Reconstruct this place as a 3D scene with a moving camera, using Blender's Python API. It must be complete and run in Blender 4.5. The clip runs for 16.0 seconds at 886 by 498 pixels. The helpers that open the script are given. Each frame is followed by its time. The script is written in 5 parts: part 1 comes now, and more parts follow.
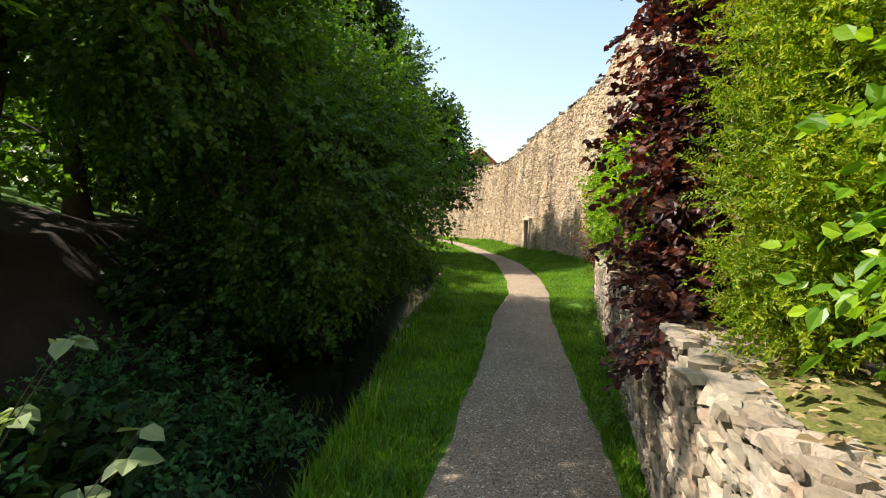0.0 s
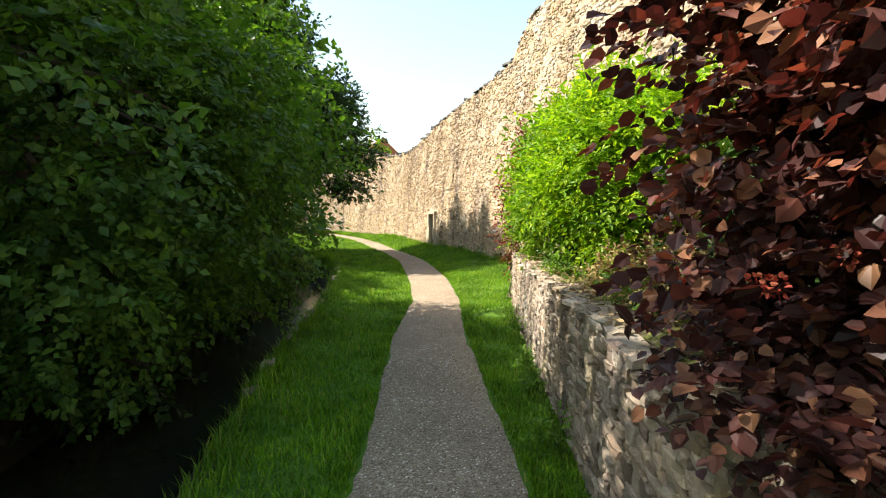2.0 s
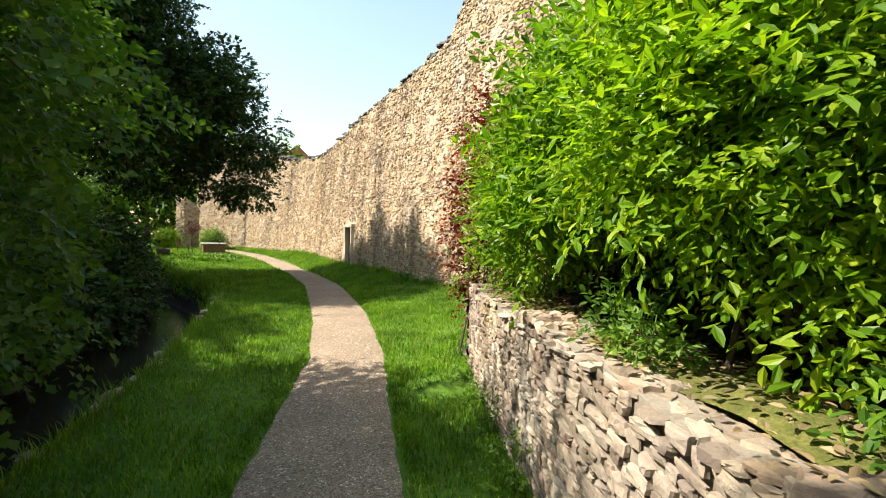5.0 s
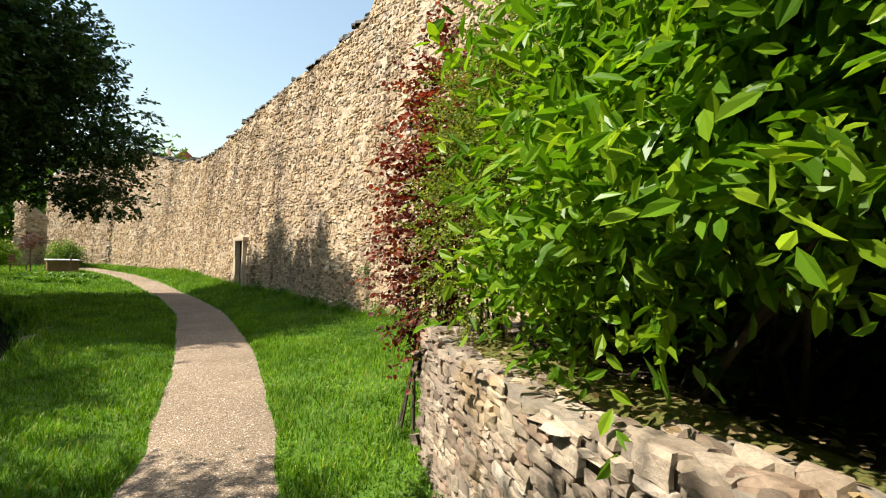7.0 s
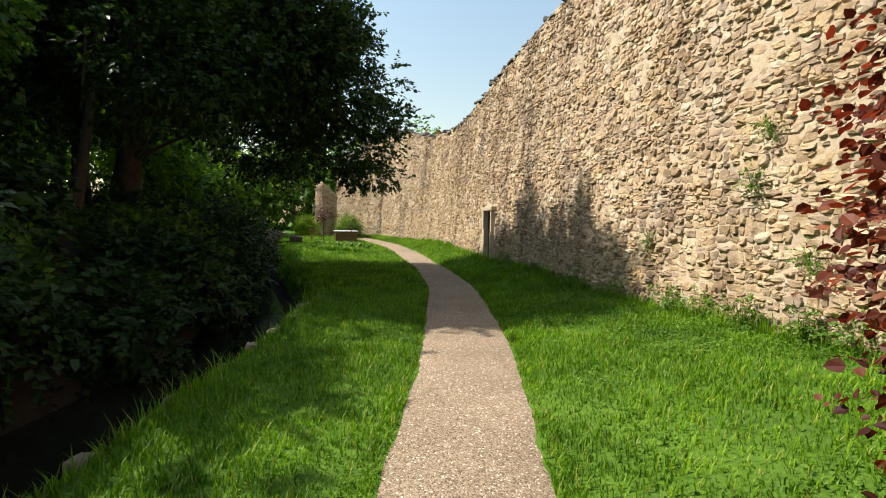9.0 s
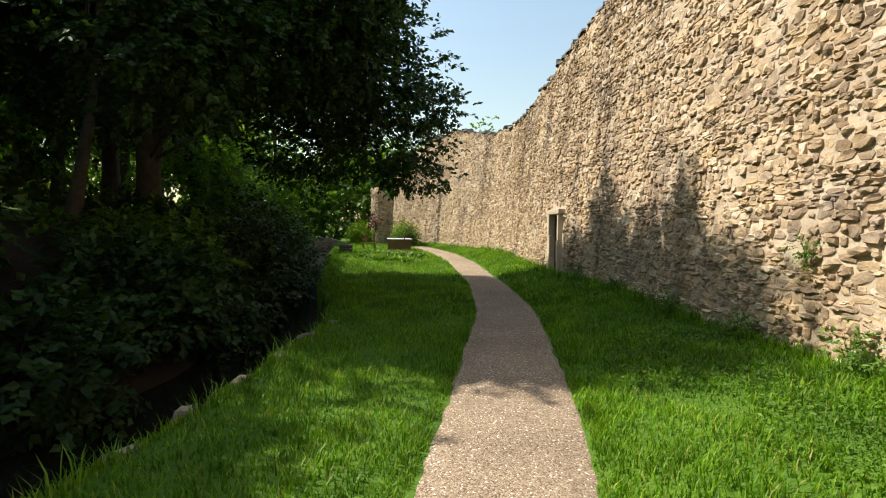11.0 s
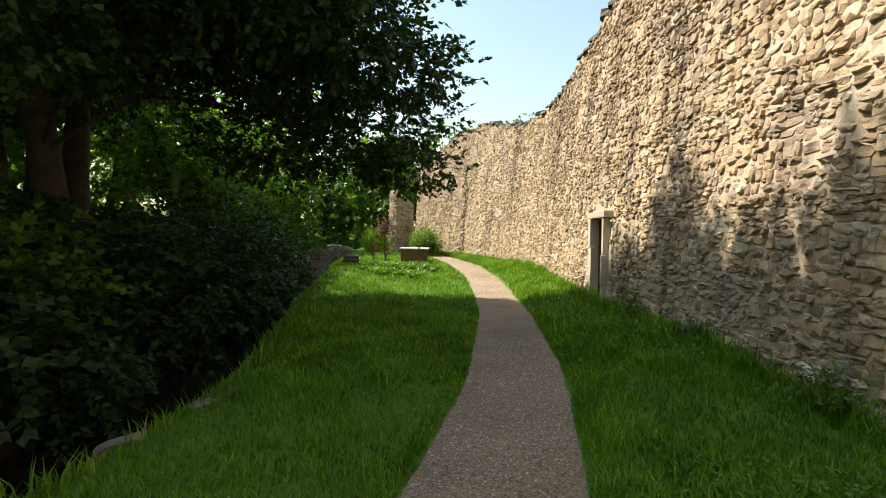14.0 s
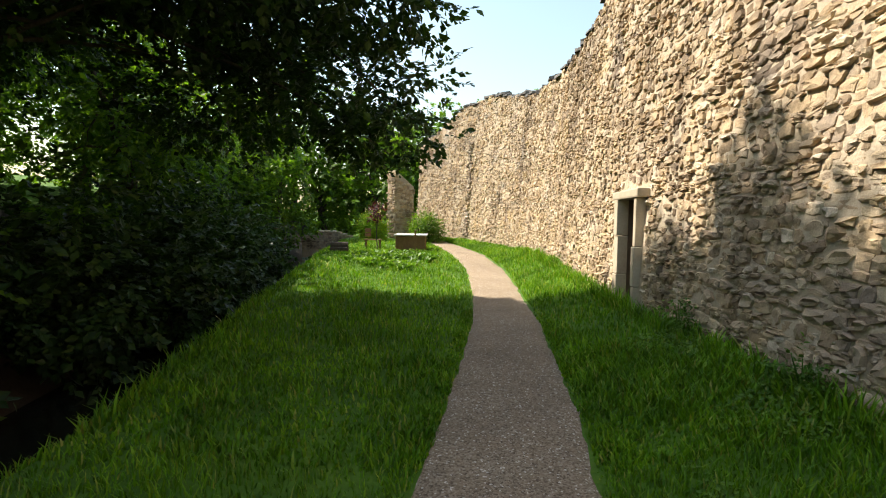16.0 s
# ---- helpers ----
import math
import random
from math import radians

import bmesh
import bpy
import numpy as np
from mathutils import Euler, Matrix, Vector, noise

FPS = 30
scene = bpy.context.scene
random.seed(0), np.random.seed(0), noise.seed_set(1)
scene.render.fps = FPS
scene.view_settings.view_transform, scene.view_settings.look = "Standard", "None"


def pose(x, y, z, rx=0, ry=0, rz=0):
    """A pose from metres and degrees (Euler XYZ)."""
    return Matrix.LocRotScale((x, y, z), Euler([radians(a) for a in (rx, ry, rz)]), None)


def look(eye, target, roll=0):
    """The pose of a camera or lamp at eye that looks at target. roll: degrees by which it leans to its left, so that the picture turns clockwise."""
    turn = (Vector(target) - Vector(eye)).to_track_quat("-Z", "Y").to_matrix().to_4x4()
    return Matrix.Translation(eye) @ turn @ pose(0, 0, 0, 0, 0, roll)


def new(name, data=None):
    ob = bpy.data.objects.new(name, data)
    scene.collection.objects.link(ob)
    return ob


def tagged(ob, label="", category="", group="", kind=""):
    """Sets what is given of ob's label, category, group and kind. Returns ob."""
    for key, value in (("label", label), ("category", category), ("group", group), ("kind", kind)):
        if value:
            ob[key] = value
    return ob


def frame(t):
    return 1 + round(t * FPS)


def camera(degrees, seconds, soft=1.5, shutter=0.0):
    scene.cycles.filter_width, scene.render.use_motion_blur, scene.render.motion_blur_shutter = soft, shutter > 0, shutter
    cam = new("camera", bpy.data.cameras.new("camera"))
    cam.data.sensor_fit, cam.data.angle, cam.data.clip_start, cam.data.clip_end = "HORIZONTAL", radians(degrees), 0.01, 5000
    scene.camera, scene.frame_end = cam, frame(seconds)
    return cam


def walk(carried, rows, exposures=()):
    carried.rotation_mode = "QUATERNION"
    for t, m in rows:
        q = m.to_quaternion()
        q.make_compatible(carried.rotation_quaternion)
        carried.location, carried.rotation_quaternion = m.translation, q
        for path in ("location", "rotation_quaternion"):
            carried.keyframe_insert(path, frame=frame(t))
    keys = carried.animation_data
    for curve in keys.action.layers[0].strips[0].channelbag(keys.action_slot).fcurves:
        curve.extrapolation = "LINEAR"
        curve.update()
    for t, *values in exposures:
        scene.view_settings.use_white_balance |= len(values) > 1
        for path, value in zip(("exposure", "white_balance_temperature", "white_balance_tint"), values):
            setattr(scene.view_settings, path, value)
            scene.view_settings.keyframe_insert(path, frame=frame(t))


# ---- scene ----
cam = camera(86.5, 16.0, soft=1.1)
PATH = [
    (0, (-1.035, 0.701, 1.903), (-0.655, 2.663, 1.828), 0.7),
    (0.5, (-0.907, 1.197, 1.865), (-0.493, 3.147, 1.705), 0.6),
    (1, (-0.701, 1.708, 1.913), (-0.055, 3.598, 1.804), 0.6),
    (1.5, (-0.472, 2.336, 1.957), (0.281, 4.185, 1.842), 0.5),
    (2, (-0.236, 2.935, 1.968), (0.529, 4.781, 1.87), 0.4),
    (2.5, (0.008, 3.598, 1.95), (0.83, 5.418, 1.843), 0.4),
    (3, (0.306, 4.221, 1.927), (1.107, 6.05, 1.827), 0.5),
    (3.5, (0.551, 4.822, 1.934), (1.361, 6.649, 1.864), 0.5),
    (3.7, (0.613, 5.095, 1.97), (1.421, 6.924, 1.898), 0.6),
    (5.8, (2.018, 7.781, 1.907), (3.288, 9.325, 1.903), 0.8),
    (6, (2.12, 8.032, 1.904), (3.422, 9.55, 1.899), 0.8),
    (6.5, (2.385, 8.635, 1.896), (3.7, 10.142, 1.901), 0.9),
    (7, (2.643, 9.159, 1.933), (4.012, 10.615, 1.989), 1.0),
    (7.5, (2.812, 9.733, 1.972), (4.089, 11.272, 1.974), 1.0),
    (8, (3.027, 10.373, 1.931), (4.032, 12.103, 1.894), 1.1),
    (8.5, (3.199, 11.041, 1.885), (3.967, 12.887, 1.838), 1.1),
    (9, (3.436, 11.709, 1.893), (3.949, 13.64, 1.811), 1.0),
    (9.5, (3.71, 12.306, 1.892), (4.083, 14.268, 1.785), 0.9),
    (10, (3.925, 12.97, 1.898), (4.216, 14.947, 1.804), 0.8),
    (10.2, (4.023, 13.218, 1.892), (4.294, 15.198, 1.806), 0.7),
    (12.3, (5.228, 15.88, 1.963), (5.376, 17.875, 1.972), 1.2),
    (12.5, (5.317, 16.111, 1.971), (5.445, 18.107, 1.989), 1.1),
    (13, (5.541, 16.73, 2.011), (5.693, 18.725, 2.005), 1.1),
    (13.5, (5.702, 17.418, 2.029), (5.838, 19.413, 2.003), 0.9),
    (14, (5.908, 18.064, 2.054), (5.96, 20.063, 2.023), 0.9),
    (14.5, (6.111, 18.71, 2.067), (6.189, 20.707, 2.006), 0.9),
    (15, (6.288, 19.316, 2.076), (6.299, 21.313, 1.983), 0.9),
    (15.5, (6.437, 19.906, 2.084), (6.457, 21.904, 2.004), 1.1),
    (16, (6.49, 20.534, 2.108), (6.493, 22.531, 2.011), 1.0),
]
EXPOSURES = [(0, 1.02), (1.0, 1.2), (2.0, 1.4), (3.5, 1.32), (6, 1.05), (7, 0.88), (9, 0.68), (10, 0.68), (12.5, 0.85), (14, 0.98), (16, 1.1)]
walk(cam, [(t, look(eye, target, roll)) for t, eye, target, roll in PATH], EXPOSURES)

# ---- light ----
SUN_TO = Vector((-0.95, 0.30, 1.20)).normalized()
world = bpy.data.worlds.new("sky")
scene.world = world
world.use_nodes = True
wn = world.node_tree.nodes
sky = wn.new("ShaderNodeTexSky")
sky.sky_type = "NISHITA"
sky.sun_disc = False
sky.sun_elevation = math.asin(SUN_TO.z)
sky.sun_rotation = math.atan2(SUN_TO.x, SUN_TO.y)
sky.air_density, sky.dust_density, sky.ozone_density = 1.9, 1.5, 0.5
world.node_tree.links.new(sky.outputs[0], wn["Background"].inputs[0])
wn["Background"].inputs[1].default_value = 0.12
sun = new("sun", bpy.data.lights.new("sun", "SUN"))
sun.data.energy, sun.data.angle, sun.data.color = 5.0, radians(0.6), (1.0, 0.93, 0.82)
sun.matrix_world = look(SUN_TO * 60, (0, 0, 0))


# ---- materials ----
def ramp(nt, fac, stops):
    r = nt.nodes.new("ShaderNodeValToRGB")
    while len(r.color_ramp.elements) < len(stops):
        r.color_ramp.elements.new(0.5)
    for e, (p, c) in zip(r.color_ramp.elements, stops):
        e.position, e.color = p, (*c, 1)
    nt.links.new(fac, r.inputs[0])
    return r.outputs[0]


def noise_node(nt, scale, detail=4.0, rough=0.55, coord="Object"):
    tc = nt.nodes.new("ShaderNodeTexCoord") if coord != "Pos" else nt.nodes.new("ShaderNodeNewGeometry")
    n = nt.nodes.new("ShaderNodeTexNoise")
    n.inputs["Scale"].default_value, n.inputs["Detail"].default_value, n.inputs["Roughness"].default_value = scale, detail, rough
    nt.links.new(tc.outputs["Position" if coord == "Pos" else coord], n.inputs["Vector"])
    return n.outputs["Fac"]


def mixc(nt, fac, a, b, mode="MIX"):
    m = nt.nodes.new("ShaderNodeMix")
    m.data_type, m.blend_type = "RGBA", mode
    for sock, v in ((m.inputs[0], fac), (m.inputs[6], a), (m.inputs[7], b)):
        if isinstance(v, (int, float)):
            sock.default_value = v
        elif isinstance(v, tuple):
            sock.default_value = (*v, 1)
        else:
            nt.links.new(v, sock)
    return m.outputs[2]


def math_node(nt, op, a, b=0.0):
    m = nt.nodes.new("ShaderNodeMath")
    m.operation = op
    for sock, v in ((m.inputs[0], a), (m.inputs[1], b)):
        if isinstance(v, (int, float)):
            sock.default_value = v
        else:
            nt.links.new(v, sock)
    return m.outputs[0]


def base_mat(name, rough=0.85, spec=0.3):
    m = bpy.data.materials.new(name)
    m.use_nodes = True
    nt = m.node_tree
    b = nt.nodes["Principled BSDF"]
    b.inputs["Roughness"].default_value = rough
    b.inputs["Specular IOR Level"].default_value = spec
    return m, nt, b


def bump(nt, b, height, strength, dist):
    n = nt.nodes.new("ShaderNodeBump")
    n.inputs["Strength"].default_value, n.inputs["Distance"].default_value = strength, dist
    nt.links.new(height, n.inputs["Height"])
    nt.links.new(n.outputs[0], b.inputs["Normal"])


def piece_random(nt):
    """A number for each piece, whether it is an object or an island of a joined mesh."""
    oi, g = nt.nodes.new("ShaderNodeObjectInfo"), nt.nodes.new("ShaderNodeNewGeometry")
    return math_node(nt, "FRACT", math_node(nt, "ADD", oi.outputs["Random"], g.outputs["Random Per Island"]))


def rough_mat(name, stops, scale, detail=6.0, rough=0.9, bump_s=0.5, bump_d=0.02, fine=40.0, spec=0.25, patch=None):
    m, nt, b = base_mat(name, rough, spec)
    n1, n2 = noise_node(nt, scale, detail, 0.6, "Pos"), noise_node(nt, fine, 5.0, 0.6, "Pos")
    f = math_node(nt, "ADD", math_node(nt, "MULTIPLY", n1, 0.6), math_node(nt, "MULTIPLY", n2, 0.4))
    col = ramp(nt, f, stops)
    if patch:
        p = ramp(nt, noise_node(nt, patch[1], 3.0, 0.6, "Pos"), [(patch[2], (0, 0, 0)), (patch[3], (1, 1, 1))])
        col = mixc(nt, p, col, patch[0])
    nt.links.new(col, b.inputs["Base Color"])
    bump(nt, b, f, bump_s, bump_d)
    return m


def stone_mat(name, stops, moss=(0.10, 0.12, 0.05), moss_lo=0.62, moss_hi=0.75, lime_top=0.55):
    m, nt, b = base_mat(name, 0.9, 0.2)
    col = ramp(nt, piece_random(nt), stops)
    n1 = noise_node(nt, 6.0, 8.0, 0.65, "Pos")
    n2 = noise_node(nt, 45.0, 6.0, 0.7, "Pos")
    shade = ramp(nt, n1, [(0.3, (0.68, 0.66, 0.64)), (0.55, (1.1, 1.09, 1.08)), (0.75, (1.3, 1.24, 1.12))])
    col = mixc(nt, 1.0, col, shade, "MULTIPLY")
    grain = ramp(nt, n2, [(0.3, (0.75, 0.74, 0.73)), (0.7, (1.15, 1.13, 1.1))])
    col = mixc(nt, 1.0, col, grain, "MULTIPLY")
    col = mixc(nt, ramp(nt, noise_node(nt, 0.8, 6.0, 0.65, "Pos"), [(0.50, (0, 0, 0)), (0.64, (0.42, 0.42, 0.42))]), col, (0.20, 0.165, 0.15))
    col = mixc(nt, ramp(nt, noise_node(nt, 1.3, 5.0, 0.6, "Pos"), [(0.30, (0.5, 0.5, 0.5)), (0.42, (0, 0, 0))]), col, (0.60, 0.44, 0.22))
    st = ramp(nt, noise_node(nt, 0.55, 5.0, 0.6, "Pos"), [(moss_lo, (0, 0, 0)), (moss_hi, (0.6, 0.6, 0.6))])
    col = mixc(nt, st, col, moss)
    tc, mp, sn = nt.nodes.new("ShaderNodeNewGeometry"), nt.nodes.new("ShaderNodeMapping"), nt.nodes.new("ShaderNodeTexNoise")
    mp.inputs["Scale"].default_value = (1.1, 1.1, 0.09)
    sn.inputs["Scale"].default_value, sn.inputs["Detail"].default_value = 1.0, 5.0
    nt.links.new(tc.outputs["Position"], mp.inputs["Vector"])
    nt.links.new(mp.outputs[0], sn.inputs["Vector"])
    col = mixc(nt, 1.0, col, ramp(nt, sn.outputs["Fac"], [(0.36, (1.12, 1.12, 1.12)), (0.54, (1, 0.98, 0.96)), (0.68, (0.55, 0.52, 0.5))]), "MULTIPLY")
    lime = ramp(nt, noise_node(nt, 0.35, 6.0, 0.7, "Pos"), [(0.60, (0, 0, 0)), (0.70, (lime_top, lime_top, lime_top))])
    col = mixc(nt, lime, col, (0.62, 0.58, 0.5))
    nt.links.new(col, b.inputs["Base Color"])
    h = math_node(nt, "ADD", n1, math_node(nt, "MULTIPLY", n2, 0.4))
    bump(nt, b, h, 1.0, 0.02)
    return m


def leaf_mat(name, stops, gloss=0.45, through_light=0.35, tint=(1.25, 1.35, 0.5)):
    m, nt, b = base_mat(name, gloss, 0.22)
    col = ramp(nt, piece_random(nt), stops)
    col = mixc(nt, 1.0, col, ramp(nt, noise_node(nt, 1.1, 3.0, 0.6, "Pos"), [(0.35, (0.62, 0.68, 0.65)), (0.65, (1.28, 1.2, 1.0))]), "MULTIPLY")
    nt.links.new(col, b.inputs["Base Color"])
    t = nt.nodes.new("ShaderNodeBsdfTranslucent")
    nt.links.new(mixc(nt, 1.0, col, tint, "MULTIPLY"), t.inputs["Color"])
    mix = nt.nodes.new("ShaderNodeMixShader")
    mix.inputs[0].default_value = through_light
    nt.links.new(b.outputs[0], mix.inputs[1])
    nt.links.new(t.outputs[0], mix.inputs[2])
    nt.links.new(mix.outputs[0], nt.nodes["Material Output"].inputs["Surface"])
    return m


M_STONE = stone_mat("town_wall_stone", [(0.0, (0.24, 0.18, 0.12)), (0.25, (0.40, 0.30, 0.185)), (0.5, (0.47, 0.36, 0.23)), (0.68, (0.31, 0.245, 0.175)), (0.85, (0.51, 0.405, 0.27)), (1.0, (0.57, 0.485, 0.375))], (0.16, 0.13, 0.09))
M_MORTAR = rough_mat("lime_mortar", [(0.3, (0.29, 0.23, 0.16)), (0.5, (0.45, 0.36, 0.25)), (0.68, (0.58, 0.49, 0.36))], 1.6, 8, 0.95, 0.8, 0.03, 30)
M_RUBBLE = stone_mat("terrace_stone", [(0.0, (0.18, 0.14, 0.105)), (0.35, (0.33, 0.275, 0.21)), (0.7, (0.47, 0.40, 0.31)), (0.9, (0.30, 0.215, 0.155)), (1.0, (0.58, 0.52, 0.43))], (0.11, 0.115, 0.05), 0.56, 0.74, 0.35)
M_EARTHJOINT = rough_mat("earth_joint", [(0.3, (0.15, 0.12, 0.09)), (0.7, (0.36, 0.31, 0.24))], 5, 6, 0.95, 0.6, 0.02, 50)
M_MOSS = rough_mat("moss", [(0.3, (0.045, 0.05, 0.012)), (0.5, (0.11, 0.115, 0.025)), (0.62, (0.19, 0.17, 0.05)), (0.8, (0.17, 0.12, 0.07))], 7, 7, 0.95, 1.0, 0.03, 60)
M_DRESSED = rough_mat("dressed_sandstone", [(0.3, (0.36, 0.29, 0.20)), (0.7, (0.55, 0.46, 0.33))], 3, 6, 0.9, 0.4, 0.01, 40)
M_GROUND = rough_mat("turf_soil", [(0.3, (0.035, 0.08, 0.008)), (0.55, (0.075, 0.15, 0.012)), (0.75, (0.13, 0.21, 0.02))], 1.3, 6, 0.95, 0.7, 0.04, 22)
M_BANK = rough_mat("bank_earth", [(0.3, (0.016, 0.012, 0.008)), (0.6, (0.042, 0.031, 0.021)), (0.8, (0.085, 0.062, 0.042))], 1.5, 7, 0.95, 0.8, 0.06, 18)
M_BARK = rough_mat("bark", [(0.3, (0.035, 0.028, 0.02)), (0.6, (0.09, 0.072, 0.052)), (0.8, (0.15, 0.125, 0.09))], 6, 8, 0.95, 0.9, 0.03, 30)
M_WOOD = rough_mat("weathered_wood", [(0.3, (0.12, 0.07, 0.035)), (0.7, (0.26, 0.16, 0.08))], 5, 6, 0.8, 0.4, 0.01, 60)
M_OLDDOOR = rough_mat("old_door_oak", [(0.3, (0.06, 0.042, 0.028)), (0.7, (0.16, 0.115, 0.075))], 5, 6, 0.85, 0.5, 0.01, 60)
M_LID = rough_mat("grey_metal_lid", [(0.3, (0.45, 0.43, 0.42)), (0.7, (0.62, 0.6, 0.58))], 4, 4, 0.45, 0.1, 0.002, 50, 0.5)
M_SLATE = rough_mat("slate_cap", [(0.3, (0.09, 0.085, 0.08)), (0.7, (0.2, 0.185, 0.17))], 3, 6, 0.8, 0.5, 0.02, 30)
M_TILE = rough_mat("red_roof_tile", [(0.3, (0.3, 0.09, 0.045)), (0.7, (0.45, 0.15, 0.08))], 4, 5, 0.8, 0.4, 0.02, 25)
M_PLASTER = rough_mat("house_plaster", [(0.3, (0.6, 0.54, 0.44)), (0.7, (0.7, 0.64, 0.54))], 2, 4, 0.9, 0.2, 0.01, 30)

L_TREE = leaf_mat("maple_leaves", [(0, (0.035, 0.085, 0.018)), (0.5, (0.055, 0.12, 0.022)), (1, (0.09, 0.16, 0.03))], 0.45, 0.45, (1.7, 1.75, 0.45))
# dark alder leaves, also standing in for shade on bushes and back shrubs
L_ALDER_SHADE = leaf_mat("alder_and_shaded_leaves", [(0, (0.018, 0.042, 0.010)), (0.6, (0.032, 0.066, 0.015)), (1, (0.052, 0.095, 0.02))], 0.45, 0.3)
L_WOODS = leaf_mat("woodland_leaves", [(0, (0.05, 0.105, 0.016)), (0.5, (0.08, 0.15, 0.022)), (1, (0.13, 0.22, 0.03))], 0.45, 0.5, (2.0, 2.1, 0.5))
L_GOLD = leaf_mat("golden_leaves", [(0, (0.12, 0.22, 0.015)), (0.5, (0.24, 0.33, 0.02)), (1, (0.42, 0.42, 0.03))], 0.45, 0.45)
L_GREEN = leaf_mat("shrub_leaves", [(0, (0.11, 0.23, 0.012)), (0.5, (0.21, 0.36, 0.016)), (1, (0.38, 0.48, 0.025))], 0.4, 0.48)
L_LAUREL = leaf_mat("laurel_leaves", [(0, (0.07, 0.165, 0.01)), (0.5, (0.13, 0.26, 0.014)), (1, (0.25, 0.37, 0.02))], 0.35, 0.43)
L_OLIVE = leaf_mat("olive_leaves", [(0, (0.09, 0.14, 0.02)), (0.6, (0.18, 0.24, 0.035)), (1, (0.32, 0.35, 0.06))], 0.45, 0.38)
L_RED = leaf_mat("purple_leaves", [(0, (0.030, 0.014, 0.016)), (0.5, (0.062, 0.027, 0.028)), (0.8, (0.14, 0.05, 0.042)), (1, (0.24, 0.12, 0.07))], 0.42, 0.22, (1.7, 0.7, 0.6))
L_BERB = leaf_mat("barberry_leaves", [(0, (0.06, 0.018, 0.015)), (0.6, (0.14, 0.04, 0.025)), (1, (0.24, 0.085, 0.045))], 0.5, 0.35, (1.7, 0.7, 0.5))
L_GRASS = leaf_mat("grass_blades", [(0, (0.06, 0.15, 0.005)), (0.5, (0.115, 0.25, 0.008)), (0.9, (0.19, 0.32, 0.014)), (1, (0.32, 0.31, 0.09))], 0.5, 0.35)
L_WEED = leaf_mat("weed_leaves", [(0, (0.07, 0.16, 0.02)), (1, (0.16, 0.27, 0.04))], 0.45, 0.35)
L_NETTLE = leaf_mat("nettle_leaves", [(0, (0.035, 0.10, 0.035)), (1, (0.08, 0.18, 0.055))], 0.5, 0.3)
L_DOCK = leaf_mat("big_pale_leaves", [(0, (0.16, 0.22, 0.10)), (1, (0.28, 0.33, 0.17))], 0.5, 0.3)
L_FLOWER = leaf_mat("red_seed_heads", [(0, (0.32, 0.045, 0.045)), (0.6, (0.45, 0.09, 0.06)), (1, (0.5, 0.17, 0.10))], 0.6, 0.2, (1.2, 0.8, 0.7))
L_DRY = leaf_mat("withered_leaves", [(0, (0.14, 0.07, 0.04)), (0.5, (0.30, 0.21, 0.09)), (1, (0.46, 0.40, 0.19))], 0.6, 0.25, (1.3, 1.0, 0.6))
L_LITTER = leaf_mat("dry_leaves", [(0, (0.16, 0.11, 0.06)), (1, (0.36, 0.27, 0.16))], 0.8, 0.1)


def gravel_mat():
    m, nt, b = base_mat("fine_gravel", 0.95, 0.15)
    g = nt.nodes.new("ShaderNodeNewGeometry")
    v = nt.nodes.new("ShaderNodeTexVoronoi")
    v.inputs["Scale"].default_value = 72
    nt.links.new(g.outputs["Position"], v.inputs["Vector"])
    sep = nt.nodes.new("ShaderNodeSeparateColor")
    nt.links.new(v.outputs["Color"], sep.inputs[0])
    col = ramp(nt, sep.outputs[0], [(0.0, (0.13, 0.095, 0.065)), (0.35, (0.25, 0.19, 0.13)), (0.8, (0.335, 0.265, 0.19)), (0.955, (0.38, 0.31, 0.23)), (0.975, (0.64, 0.58, 0.5))])
    big = ramp(nt, noise_node(nt, 0.9, 5.0, 0.6, "Pos"), [(0.3, (0.82, 0.80, 0.77)), (0.7, (1.12, 1.1, 1.07))])
    col = mixc(nt, 1.0, col, big, "MULTIPLY")
    nt.links.new(col, b.inputs["Base Color"])
    bump(nt, b, math_node(nt, "SUBTRACT", 1.0, v.outputs["Distance"]), 0.6, 0.012)
    return m


M_GRAVEL = gravel_mat()


def water_mat():
    m, nt, b = base_mat("stream_water", 0.08, 0.5)
    b.inputs["Base Color"].default_value = (0.018, 0.017, 0.012, 1)
    bump(nt, b, noise_node(nt, 5.0, 4.0, 0.6, "Pos"), 0.35, 0.03)
    return m


M_WATER = water_mat()


# ---- mesh helpers ----
def raw_mesh(name, verts, faces, material, smooth=False):
    """A mesh from arrays: verts (n, 3), faces (m, k)."""
    me = bpy.data.meshes.new(name)
    verts, faces = np.asarray(verts, dtype=np.float32), np.asarray(faces, dtype=np.int32)
    m, k = faces.shape
    me.vertices.add(len(verts))
    me.vertices.foreach_set("co", verts.ravel())
    me.loops.add(m * k)
    me.loops.foreach_set("vertex_index", faces.ravel())
    me.polygons.add(m)
    me.polygons.foreach_set("loop_start", np.arange(0, m * k, k, dtype=np.int32))
    me.polygons.foreach_set("use_smooth", np.full(m, smooth))
    me.update(calc_edges=True)
    me.validate()
    me.materials.append(material)
    return me


def raw_part(name, verts, faces, material, parent=None, label="", smooth=False):
    ob = new(name, raw_mesh(name, verts, faces, material, smooth))
    if parent:
        ob.parent = parent
    return tagged(ob, label)


